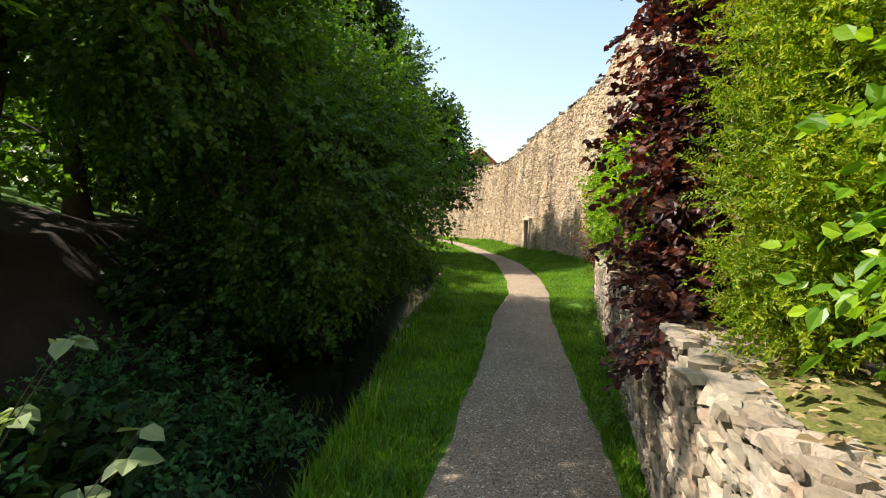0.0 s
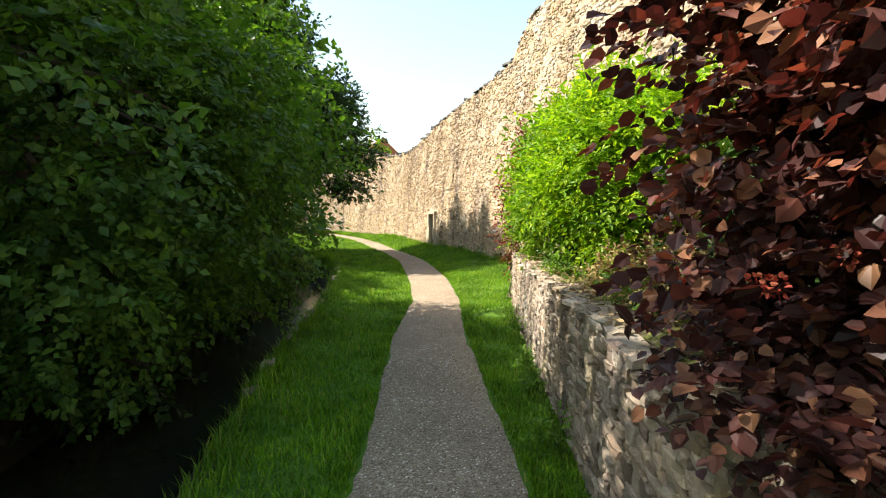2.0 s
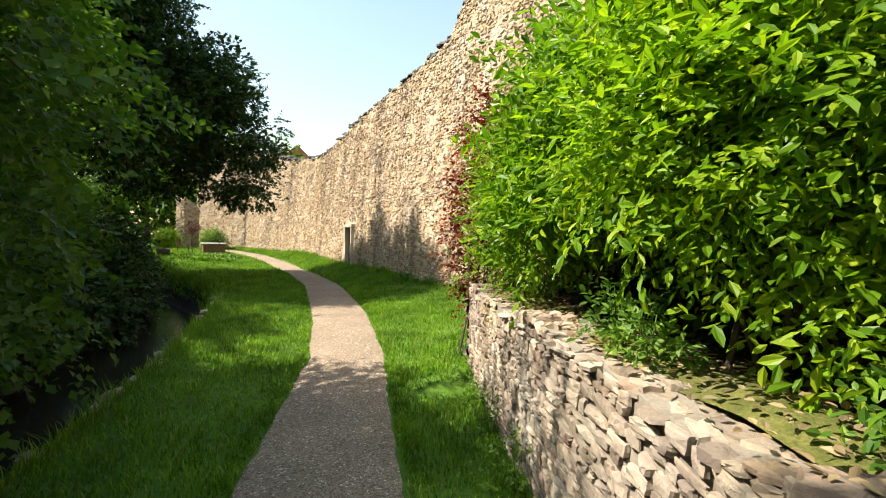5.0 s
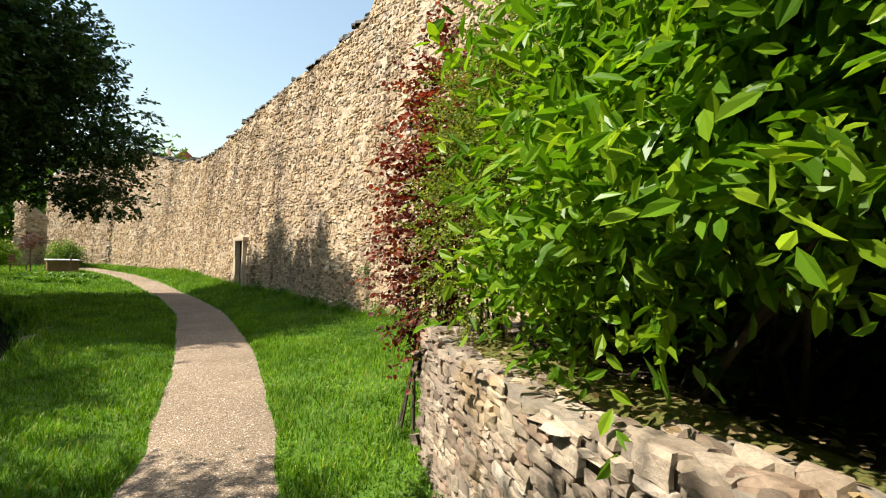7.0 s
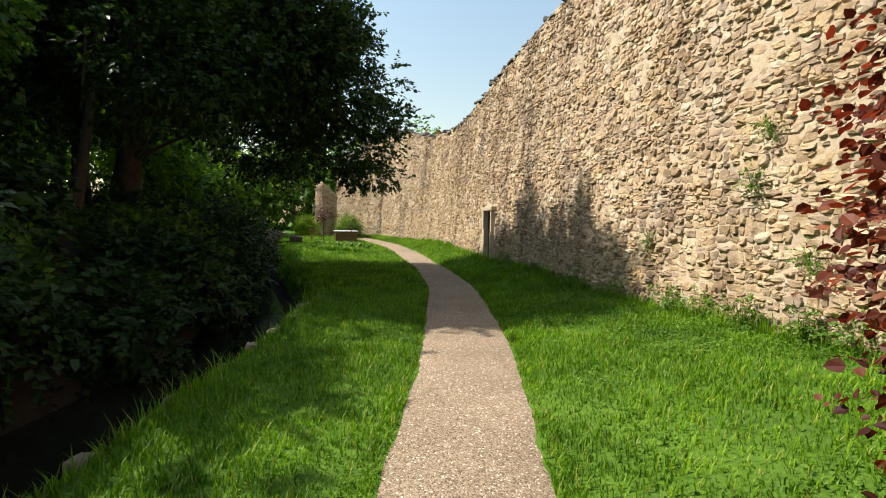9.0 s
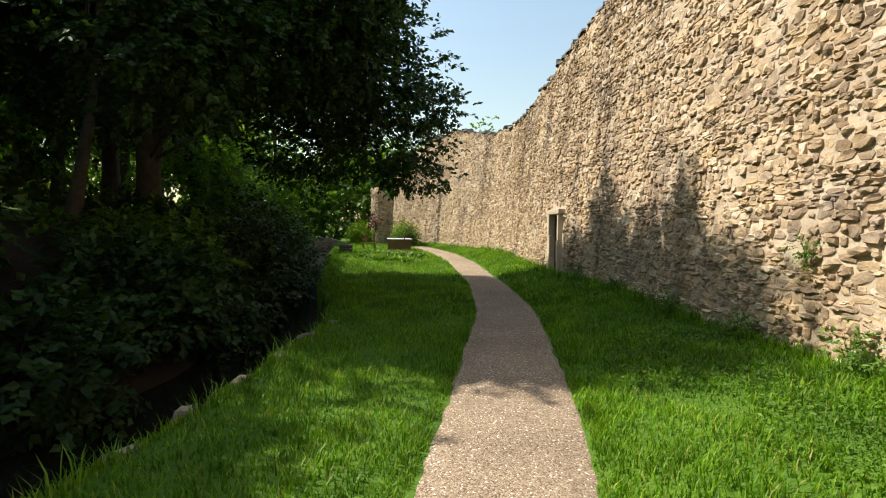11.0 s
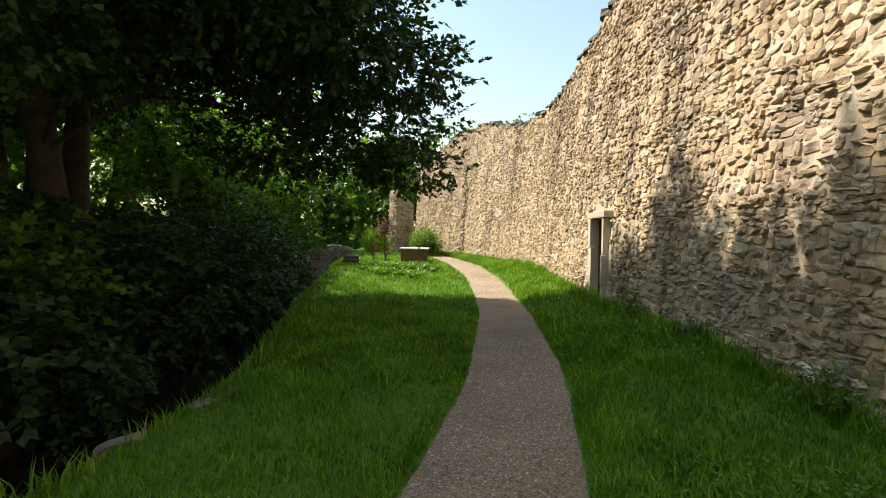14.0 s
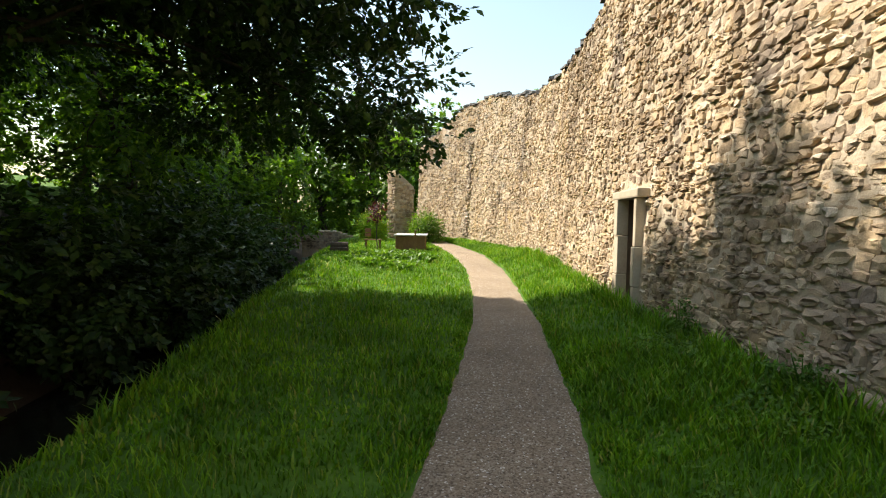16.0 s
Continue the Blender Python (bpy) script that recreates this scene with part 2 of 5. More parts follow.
def part(name, bm, material, parent=None, label="", smooth=False):
    me = bpy.data.meshes.new(name)
    bm.normal_update()
    bm.to_mesh(me)
    bm.free()
    for p in me.polygons:
        p.use_smooth = smooth
    me.materials.append(material)
    ob = new(name, me)
    if parent:
        ob.parent = parent
    return tagged(ob, label)


def thing(name, label, category, group="", at=(0, 0, 0)):
    ob = new(name)
    ob.location = at
    return tagged(ob, label, category, group)


def box_bm(x0, x1, y0, y1, z0, z1, bevel=0.01, bm=None):
    bm = bm or bmesh.new()
    r = bmesh.ops.create_cube(bm, size=1.0, matrix=Matrix.Translation(((x0 + x1) / 2, (y0 + y1) / 2, (z0 + z1) / 2)) @ Matrix.Diagonal((x1 - x0, y1 - y0, z1 - z0, 1)))
    if bevel:
        edges = list({e for v in r["verts"] for e in v.link_edges})
        bmesh.ops.bevel(bm, geom=edges, offset=bevel, segments=2, affect="EDGES", profile=0.6)
    return bm


rng = np.random.default_rng(7)


def unit(v):
    return v / np.maximum(np.linalg.norm(v, axis=-1, keepdims=True), 1e-9)


def tube(points, radii, sides=7):
    """Vertices and quads of a bent, tapering tube."""
    points = np.asarray(points, float)
    tang = unit(np.gradient(points, axis=0))
    ref = np.array([0.31, 0.95, 0.07])
    a = unit(np.cross(tang, ref))
    b = np.cross(tang, a)
    ang = np.linspace(0, 2 * np.pi, sides, endpoint=False)
    ring = a[:, None] * np.cos(ang)[None, :, None] + b[:, None] * np.sin(ang)[None, :, None]
    v = points[:, None] + ring * np.asarray(radii)[:, None, None] * (1 + 0.12 * rng.standard_normal((1, sides, 1)))
    n = len(points)
    i, j = np.meshgrid(np.arange(n - 1), np.arange(sides), indexing="ij")
    q = np.stack([i * sides + j, i * sides + (j + 1) % sides, (i + 1) * sides + (j + 1) % sides, (i + 1) * sides + j], -1).reshape(-1, 4)
    return v.reshape(-1, 3), q


def merge(pieces):
    vs, fs, o = [], [], 0
    for v, f in pieces:
        vs.append(v)
        fs.append(np.asarray(f) + o)
        o += len(v)
    return np.concatenate(vs), np.concatenate(fs)


# outlines of a leaf: along, across, and the lift of the margin; the first and last lie on the midrib
LEAF_OVAL = np.array([(0, 0, 0), (0.3, 0.27, 0.05), (0.68, 0.22, 0.05), (1, 0, -0.06), (0.68, -0.22, 0.05), (0.3, -0.27, 0.05)])
LEAF_BROAD = np.array([(0, 0, 0), (0.22, 0.40, 0.06), (0.66, 0.33, 0.07), (1, 0, -0.08), (0.66, -0.33, 0.07), (0.22, -0.40, 0.06)])
LEAF_LONG = np.array([(0, 0, 0), (0.33, 0.15, 0.05), (0.72, 0.13, 0.04), (1, 0, -0.10), (0.72, -0.13, 0.04), (0.33, -0.15, 0.05)])
LEAF_SIMPLE = np.array([(0, 0, 0), (0.42, 0.36, 0.06), (1, 0, -0.05), (0.42, -0.36, 0.06)])
LEAF_FACES = np.array([(0, 3, 2, 1), (0, 5, 4, 3)])
SIMPLE_FACES = np.array([(0, 2, 1), (0, 3, 2)])


def leaves(base, along, normal, size, shape):
    """One folded leaf at each base, pointing along, facing normal."""
    along = unit(along)
    side = unit(np.cross(normal, along))
    up = np.cross(along, side)
    s = np.asarray(size).reshape(-1, 1, 1)
    v = base[:, None] + s * (along[:, None] * shape[None, :, 0:1] + side[:, None] * shape[None, :, 1:2] + up[:, None] * shape[None, :, 2:3])
    k = LEAF_FACES if len(shape) == 6 else SIMPLE_FACES
    f = k[None] + (np.arange(len(base)) * len(shape))[:, None, None]
    return v.reshape(-1, 3), f.reshape(-1, k.shape[1])


def spray_points(lobes, n, shell=0.55, bump_amount=0.25):
    """Places in a crown of uneven lobes (centre and radii), denser near their skin, with the way outward."""
    lobes = np.asarray(lobes, float)
    vol = (lobes[:, 3] * lobes[:, 4] * lobes[:, 5]) ** 0.75
    k = rng.choice(len(lobes), n, p=vol / vol.sum())
    d = unit(rng.standard_normal((n, 3)))
    w = 1 + bump_amount * (np.sin(d[:, 0] * 5.1 + k * 1.7) * np.sin(d[:, 1] * 4.3 + k) + 0.6 * np.sin(d[:, 2] * 9.0 + d[:, 0] * 7.0 + k * 2.1))
    r = shell + (1 - shell) * rng.random(n) ** 0.7
    r = np.where(rng.random(n) < 0.12, r * 1.12, r)
    p = lobes[k, :3] + d * lobes[k, 3:6] * (r * w)[:, None]
    return p, unit(d / lobes[k, 3:6])


def foliage(lobes, sprays, per, leaf, shape, twig=0.45, droop=0.25, shell=0.55, flat=0.7, rise=0.0, keep=None, bump_amount=0.25):
    """Leaves in two rows along short twigs that reach out of the lobes."""
    p, out = spray_points(lobes, sprays, shell, bump_amount)
    if keep is not None:
        ok = keep(p)
        p, out = p[ok], out[ok]
    n = len(p)
    way = unit(out + 0.55 * rng.standard_normal((n, 3)) + np.array([0, 0, rise - droop]))
    upish = unit(np.array([0, 0, 1.0]) * flat + (1 - flat) * out + 0.28 * rng.standard_normal((n, 3)))
    side = unit(np.cross(upish, way))
    ln = twig * (0.6 + 0.8 * rng.random(n))
    t = (np.arange(per) + 0.5) / per
    sgn = np.where(np.arange(per) % 2 == 0, 1.0, -1.0)
    base = p[:, None] + way[:, None] * (ln[:, None, None] * t[None, :, None]) - np.array([0, 0, droop * 0.5]) * (t[None, :, None] ** 2) * ln[:, None, None]
    along = way[:, None] * 0.65 + side[:, None] * sgn[None, :, None] * (1.0 - 0.5 * t[None, :, None]) + 0.25 * rng.standard_normal((n, per, 3)) - np.array([0, 0, droop * 0.5])
    nor = upish[:, None] + 0.42 * rng.standard_normal((n, per, 3))
    size = leaf * (0.55 + 0.75 * rng.random((n, per)))
    return leaves(base.reshape(-1, 3), along.reshape(-1, 3), nor.reshape(-1, 3), size.reshape(-1), shape)


def limbs(root, lobes, r0, fork=0.35, per_lobe=3, sides=7, lean=(0, 0, 0), limb=0.34):
    """A trunk and limbs that run from it into every lobe, as tubes."""
    root, lobes = np.asarray(root, float), np.asarray(lobes, float)
    top = lobes[np.argmax(lobes[:, 2])]
    head = np.array([top[0], top[1], top[2]])
    t = np.linspace(0, 1, 10)[:, None]
    sway = np.sin(t * 5.0) * np.array([0.18, 0.12, 0]) + np.asarray(lean) * (t * (1 - t))
    axis = root + (head - root) * t + sway
    rad = r0 * (1.0 - 0.82 * t[:, 0]) + r0 * 0.45 * np.exp(-t[:, 0] * 22)
    out = [tube(axis, rad, sides + 3)]
    for lb in lobes:
        for _ in range(per_lobe):
            f = min(0.9, max(0.12, fork + 0.5 * (rng.random() - 0.3)))
            a = root + (head - root) * f
            d = unit(rng.standard_normal(3))
            e = lb[:3] + d * lb[3:6] * 0.75
            s = np.linspace(0, 1, 7)[:, None]
            mid = np.array([0, 0, 0.18]) * np.linalg.norm(e - a)
            c = a + (e - a) * s + mid * (s * (1 - s)) * 2 + 0.06 * rng.standard_normal((7, 3)) * s
            out.append(tube(c, r0 * limb * (1 - 0.88 * s[:, 0]) * (1 - 0.4 * f), max(4, sides - 2)))
    return out


# ---- the lay of the land ----
def curve(xs, vs):
    return lambda y: np.interp(y, xs, vs)


path_z = curve([-30, 14, 20, 26, 32, 40, 48, 60, 120], [0, 0, 0.10, 0.27, 0.42, 0.90, 1.3, 1.7, 3.0])
path_l = curve([-30, 0, 4, 7.3, 10.9, 14.5, 18.4, 21, 24.4, 28.9, 32.2, 36.3, 40.4, 43, 45.4, 50, 60], [-13.1, -2.1, -0.60, 0.74, 2.03, 3.62, 4.82, 5.48, 6.34, 6.96, 7.2, 7.22, 6.8, 6.35, 5.8, 4.3, 1.0])
path_r = curve([-30, 0, 4, 7.3, 10.9, 14.5, 18.4, 21, 24.4, 28.9, 32.2, 36.3, 40.4, 43, 45.4, 50, 60], [-11.5, -0.5, 1.10, 2.28, 3.6, 5.12, 6.43, 7.10, 7.88, 8.38, 8.55, 8.65, 8.3, 7.72, 7.1, 5.6, 2.3])
bank_x = curve([-30, 0, 4, 7.4, 11, 15.3, 19.8, 23.2, 25, 27.3, 32.5, 38.6, 47, 60, 120], [-14, -2.5, -1.25, -0.38, 0.38, 1.66, 2.77, 3.40, 3.42, 3.1, 2.28, 1.6, 1.0, 0.3, -3])
wall_x = curve([-30, 8, 15.6, 17.5, 20, 22, 25, 30, 36, 40, 43, 46, 49.5, 51.5], [9.0, 9.1, 9.40, 9.42, 9.62, 9.78, 9.88, 9.9, 10.0, 9.8, 9.2, 8.1, 6.0, 4.7])
wall_z = curve([-30, 15.6, 20, 22.6, 24, 26, 29, 34, 43, 52], [0.6, 0.60, 0.52, 0.58, 0.68, 0.74, 0.72, 1.05, 1.25, 1.55])
wall_top = curve([-30, 18.8, 19.6, 20.3, 23, 25, 28, 30, 32, 34, 36.5, 39, 41, 43, 45, 47.5, 50, 52], [10.3, 10.15, 9.6, 8.9, 8.6, 8.45, 8.13, 7.83, 7.45, 7.2, 7.2, 7.42, 7.72, 8.25, 8.8, 8.8, 7.8, 7.2])


def terrace_x(y):
    return 0.77 + 0.5 * (np.asarray(y) - 3.07)


def wobble(x, y, s=1.0):
    return np.sin(x * 1.7 * s + 0.6 * y * s) * 0.5 + np.sin(y * 2.3 * s - x * 0.9 * s + 1.3) * 0.35 + np.sin(x * 4.1 * s + y * 3.7 * s) * 0.15


def ground_z(x, y):
    x, y = np.asarray(x, float), np.asarray(y, float)
    zp, b = path_z(y), bank_x(y)
    z = zp + 0.02 * wobble(x, y) * (np.abs(x - 0.5 * (path_l(y) + path_r(y))) > 0.9)
    pr, wx = path_r(y), wall_x(y)
    f = np.clip((x - pr) / np.maximum(wx - pr, 0.5), 0, 1)
    z = z + (wall_z(y) - zp) * f ** 0.8 * (y > 12)
    pl = path_l(y)
    z = z + 0.06 * np.clip((pl - x) / 1.5, 0, 1) * (x > b)
    d = b - x
    bed = -0.85 + 0.55 * np.clip((y - 24) / 30, 0, 1)
    fall = np.clip(d / 0.9, 0, 1)
    zl = z + (bed - z) * (3 * fall ** 2 - 2 * fall ** 3)
    far = np.clip((d - 2.6) / 3.2, 0, 1)
    zl = zl + far * (1.9 + 0.9 + 0.25 * wobble(x, y, 0.6)) + np.clip(d - 6, 0, 30) * 0.13
    z = np.where(d > 0, zl, z)
    return z


def grid_mesh(name, xs, ys, zfun, material):
    X, Y = np.meshgrid(xs, ys)
    Z = zfun(X, Y)
    nx, ny = len(xs), len(ys)
    i, j = np.meshgrid(np.arange(ny - 1), np.arange(nx - 1), indexing="ij")
    q = np.stack([i * nx + j, i * nx + j + 1, (i + 1) * nx + j + 1, (i + 1) * nx + j], -1).reshape(-1, 4)
    return raw_mesh(name, np.stack([X, Y, Z], -1).reshape(-1, 3), q, material, True)


gx = np.concatenate([np.linspace(-400, -45, 12), np.linspace(-40, -12, 30), np.arange(-11.5, 12.5, 0.22), np.linspace(13, 40, 12), np.linspace(60, 400, 8)])
gy = np.concatenate([np.linspace(-300, -40, 8), np.linspace(-30, -3, 20), np.arange(-2.5, 52, 0.28), np.linspace(53, 90, 26), np.linspace(110, 600, 10)])
ground = new("ground", grid_mesh("ground", gx, gy, ground_z, M_GROUND))
ground.data.materials.append(M_BANK)
cen = np.empty(len(ground.data.polygons) * 3, dtype=np.float32)
ground.data.polygons.foreach_get("center", cen)
cen = cen.reshape(-1, 3)
gd = bank_x(cen[:, 1]) - cen[:, 0]
bare = ((gd > 0.12) & (gd < 8.5) & (cen[:, 1] < 60)).astype(np.int32)
ground.data.polygons.foreach_set("material_index", bare)
tagged(ground, "green turf and bare earth banks beside a stream", "ground", kind="structure")


def make_path():
    ys = np.arange(-14, 58, 0.16)
    cols = 9
    u = np.linspace(0, 1, cols)
    l, r = path_l(ys) + 0.02 * wobble(ys * 2.1, ys * 0.7) + 0.012 * rng.standard_normal(len(ys)), path_r(ys) + 0.02 * wobble(ys * 1.7, ys * 0.9 + 4) + 0.012 * rng.standard_normal(len(ys))
    X = l[:, None] + (r - l)[:, None] * u
    Y = np.repeat(ys[:, None], cols, 1)
    edge = np.where((u == 0) | (u == 1), -0.02, 0.014)[None, :] + 0.018 * np.sin(np.pi * u)[None, :]
    Z = ground_z(X, Y) + edge + 0.006 * wobble(X * 2, Y * 2)
    n = len(ys)
    i, j = np.meshgrid(np.arange(n - 1), np.arange(cols - 1), indexing="ij")
    q = np.stack([i * cols + j, i * cols + j + 1, (i + 1) * cols + j + 1, (i + 1) * cols + j], -1).reshape(-1, 4)
    ob = raw_part("path", np.stack([X, Y, Z], -1).reshape(-1, 3), q, M_GRAVEL, smooth=True)
    tagged(ob, "narrow buff gravel footpath with grassy edges", "path", kind="structure")


make_path()


def make_stream():
    ys = np.concatenate([np.arange(-20, 50, 0.8), np.arange(50, 70, 4.0)])
    u = np.linspace(0.45, 3.3, 5)
    X = bank_x(ys)[:, None] - u[None]
    Y = np.repeat(ys[:, None], 5, 1)
    Z = np.repeat((-0.72 + 0.55 * np.clip((ys - 24) / 30, 0, 1))[:, None], 5, 1)
    n = len(ys)
    i, j = np.meshgrid(np.arange(n - 1), np.arange(4), indexing="ij")
    q = np.stack([i * 5 + j + 1, i * 5 + j, (i + 1) * 5 + j, (i + 1) * 5 + j + 1], -1).reshape(-1, 4)
    ob = raw_part("water", np.stack([X, Y, Z], -1).reshape(-1, 3), q[:, ::-1], M_WATER, smooth=True)
    tagged(ob, "dark shallow stream in the shade below the bank", "stream", kind="structure")


make_stream()


# ---- stones ----
def stone_variants(n, round_amount, inset=0.72):
    """Unit rubble stones: x and y from -0.5 to 0.5, z from -0.5 (in the wall) to about 1 (proud)."""
    out = []
    for _ in range(n):
        corner = np.array([(-1, -1), (0, -1), (1, -1), (1, 0), (1, 1), (0, 1), (-1, 1), (-1, 0)], float) * 0.5
        c = corner * (1 - round_amount * (np.abs(corner).sum(1) > 0.9)[:, None]) + 0.09 * rng.standard_normal((8, 2))
        c = np.clip(c, -0.57, 0.57)
        k = inset + 0.16 * rng.random()
        sh = 0.06 * rng.standard_normal(2)
        front = c * k + sh
        zf = 0.78 + 0.20 * rng.standard_normal(8)
        v = np.concatenate([np.column_stack([c, np.full(8, -0.6)]), np.column_stack([c * 0.98, 0.25 + 0.12 * rng.standard_normal(8)]), np.column_stack([front, zf]), [[sh[0], sh[1], 0.95 + 0.2 * rng.standard_normal()]]])
        f = []
        for i in range(8):
            j = (i + 1) % 8
            f += [(i, j, j + 8), (i, j + 8, i + 8), (i + 8, j + 8, j + 16), (i + 8, j + 16, i + 16), (i + 16, j + 16, 24)]
        out.append((v, np.array(f)))
    return out


FEW = np.array([t for i in range(8) for t in ((i, (i + 1) % 8, (i + 1) % 8 + 8), (i, (i + 1) % 8 + 8, i + 8), (i + 8, (i + 1) % 8 + 8, 16))])
STONES = stone_variants(32, 0.22, 0.74)
SLABS = stone_variants(32, 0.10, 0.80)


def lay_courses(length, h_of, lo_w, hi_w, lo_h, hi_h, skip=None):
    """Random rubble in rough courses: (s, h, width, height) of every stone."""
    res, h = [], 0.0
    while h < 11.5:
        ch = lo_h + (hi_h - lo_h) * rng.random() ** 1.4
        s = -rng.random() * 0.3
        while s < length:
            w = (lo_w + (hi_w - lo_w) * rng.random() ** 1.6) * (0.8 + ch * 1.2)
            hh, yo = ch * (0.70 + 0.46 * rng.random()), 0.09 * rng.standard_normal()
            wav = 0.10 * math.sin(s * 0.9 + h * 0.7) + 0.06 * math.sin(s * 2.3 + h) + 0.03 * math.sin(s * 5.1 + h * 3.0)
            hc = h + ch / 2 + yo * ch + wav
            sc = s + w / 2
            if 0.02 < hc + hh * 0.3 < h_of(sc) and 0 < sc < length and not (skip and skip(sc, hc, w, hh)):
                if rng.random() < 0.16 and ch > 0.17:
                    res += [(sc, hc - hh * 0.26, w, hh * 0.5), (sc, hc + hh * 0.26, w * 0.97, hh * 0.5)]
                else:
                    res.append((sc, hc, w, hh))
            s += w + 0.002 + 0.02 * rng.random()
        h += ch + 0.004
    return res


def stone_matrix(origin, t, up, n, w, h, d, roll):
    c, s = math.cos(roll), math.sin(roll)
    tx, ux = t * c + up * s, up * c - t * s
    m = Matrix.Identity(4)
    for i in range(3):
        m[i][0], m[i][1], m[i][2], m[i][3] = tx[i] * w, ux[i] * h, n[i] * d, origin[i]
    return m


def build_stones(owner, spots, near, material, kit=STONES):
    """near(place) picks the stones that become parts; the rest are joined."""
    metas = [raw_mesh("stone", v, f, material) for v, f in kit]
    vs, fs, o, single = [], [], 0, 0
    for place, m in spots:
        k = int(rng.integers(len(kit)))
        if near(place) and single < 300:
            ob = new("stone", metas[k])
            ob.parent = owner
            ob.matrix_basis = m
            single += 1
        else:
            v, f = kit[k]
            if place[0] > 27 or place[1] > 4.6:
                v, f = np.concatenate([v[:8], v[16:]]), FEW
            a = np.array(m)
            vs.append(v @ a[:3, :3].T + a[:3, 3])
            fs.append(f + o)
            o += len(v)
    if not vs:
        return
    rest = raw_part("stonework", np.concatenate(vs), np.concatenate(fs), material, owner)
    tagged(rest, kind="stuff")


# ---- the town wall ----
BATTER = 0.05
WY = np.concatenate([np.arange(-24, 40, 0.5), np.arange(40, 51.6, 0.25)])
WP = np.column_stack([wall_x(WY), WY])
WS = np.concatenate([[0], np.cumsum(np.linalg.norm(np.diff(WP, axis=0), axis=1))])
WLEN = WS[-1]
DOOR_Y0, DOOR_Y1, DOOR_Z0, DOOR_Z1 = 28.78, 29.55, 0.66, 2.66


def wall_frame(s):
    y = float(np.interp(s, WS, WY))
    e = 0.6
    y0, y1 = float(np.interp(s - e, WS, WY)), float(np.interp(s + e, WS, WY))
    d = np.array([wall_x(y1) - wall_x(y0), y1 - y0, 0.0])
    d = d / np.linalg.norm(d)
    n = np.array([-d[1], d[0], 0.0])
    return y, np.array([float(wall_x(y)), y, 0.0]), -d, n


def s_of(y):
    return float(np.interp(y, WY, WS))


def make_town_wall():
    town = thing("wall_town", "tall medieval town wall of warm buff rubble stone", "wall")
    tagged(town, kind="structure")
    thick = 1.1

    def prism(ya, yb, z0=None, z1=None):
        ys = np.unique(np.concatenate([[ya, yb], WY[(WY > ya) & (WY < yb)]]))
        pieces = []
        rows = 14
        V = []
        for y in ys:
            s = s_of(y)
            _, p, t, n = wall_frame(s)
            lo = (float(wall_z(y)) - 0.5) if z0 is None else z0
            hi = float(wall_top(y)) + 0.12 * math.sin(y * 3.1) * math.sin(y * 1.3 + 1) if z1 is None else z1
            col = []
            for k in range(rows):
                z = lo + (hi - lo) * k / (rows - 1)
                col.append(p - n * BATTER * max(0, z - 0.5) + np.array([0, 0, z]) + n * 0.02 * float(wobble(y * 2.2, z * 2.6)))
            for k in range(rows):
                z = hi - (hi - lo) * k / (rows - 1)
                col.append(p - n * (thick + 0.2) + np.array([0, 0, z]))
            V.append(col)
        V = np.array(V)
        a, m = V.shape[0], V.shape[1]
        i, j = np.meshgrid(np.arange(a - 1), np.arange(m), indexing="ij")
        jn = (j + 1) % m
        q = np.stack([i * m + j, (i + 1) * m + j, (i + 1) * m + jn, i * m + jn], -1).reshape(-1, 4)[:, ::-1]
        caps = []
        for row in (0, a - 1):
            for k in range(rows - 1):
                c = (row * m + k, row * m + k + 1, row * m + m - 2 - k, row * m + m - 1 - k)
                caps.append(c if row == 0 else c[::-1])
        return V.reshape(-1, 3), np.concatenate([q, np.array(caps)])

    core = merge([prism(-24, DOOR_Y0), prism(DOOR_Y1, 51.5), prism(DOOR_Y0, DOOR_Y1, DOOR_Z1, None)])
    raw_part("mortar_core", *core, M_MORTAR, town)
    ds0, ds1 = s_of(DOOR_Y0), s_of(DOOR_Y1)
    s_first = s_of(6.0)

    def skip(s, h, w, hh):
        y = float(np.interp(s + s_first, WS, WY))
        z = h + float(wall_z(y)) - 0.25
        near_door = ds0 - 0.14 - w / 2 < s + s_first < ds1 + 0.18 + w / 2 and z < DOOR_Z1 + 0.32
        return near_door

    spots = []
    for s, h, w, hh in lay_courses(WLEN - s_first, lambda s: float(wall_top(np.interp(s + s_first, WS, WY))) - float(wall_z(np.interp(s + s_first, WS, WY))) + 0.3, 0.10, 0.31, 0.06, 0.17, skip):
        y, p, t, n = wall_frame(s + s_first)
        z = h + float(wall_z(y)) - 0.25
        up = np.array([0, 0, 1.0]) - n * BATTER
        o = p - n * BATTER * max(0, z - 0.5) + np.array([0, 0, z])
        d = 0.010 + 0.055 * rng.random() ** 1.5
        spots.append(((o[1], o[2]), stone_matrix(o, t, up, n, w * 1.03, hh * 1.06, d, 0.10 * rng.standard_normal())))
    # small stones packed into the joints
    for _ in range(5200):
        s = s_first + (s_of(42.0) - s_first) * rng.random()
        y, p, t, n = wall_frame(s)
        z = float(wall_z(y)) - 0.1 + (float(wall_top(y)) - float(wall_z(y))) * rng.random() ** 1.3
        if DOOR_Y0 - 0.3 < y < DOOR_Y1 + 0.3 and z < DOOR_Z1 + 0.4:
            continue
        o = p - n * BATTER * max(0, z - 0.5) + np.array([0, 0, z])
        spots.append(((99, z), stone_matrix(o, t, np.array([0, 0, 1.0]) - n * BATTER, n, 0.05 + 0.10 * rng.random(), 0.03 + 0.05 * rng.random(), 0.012 + 0.04 * rng.random(), 0.3 * rng.standard_normal())))
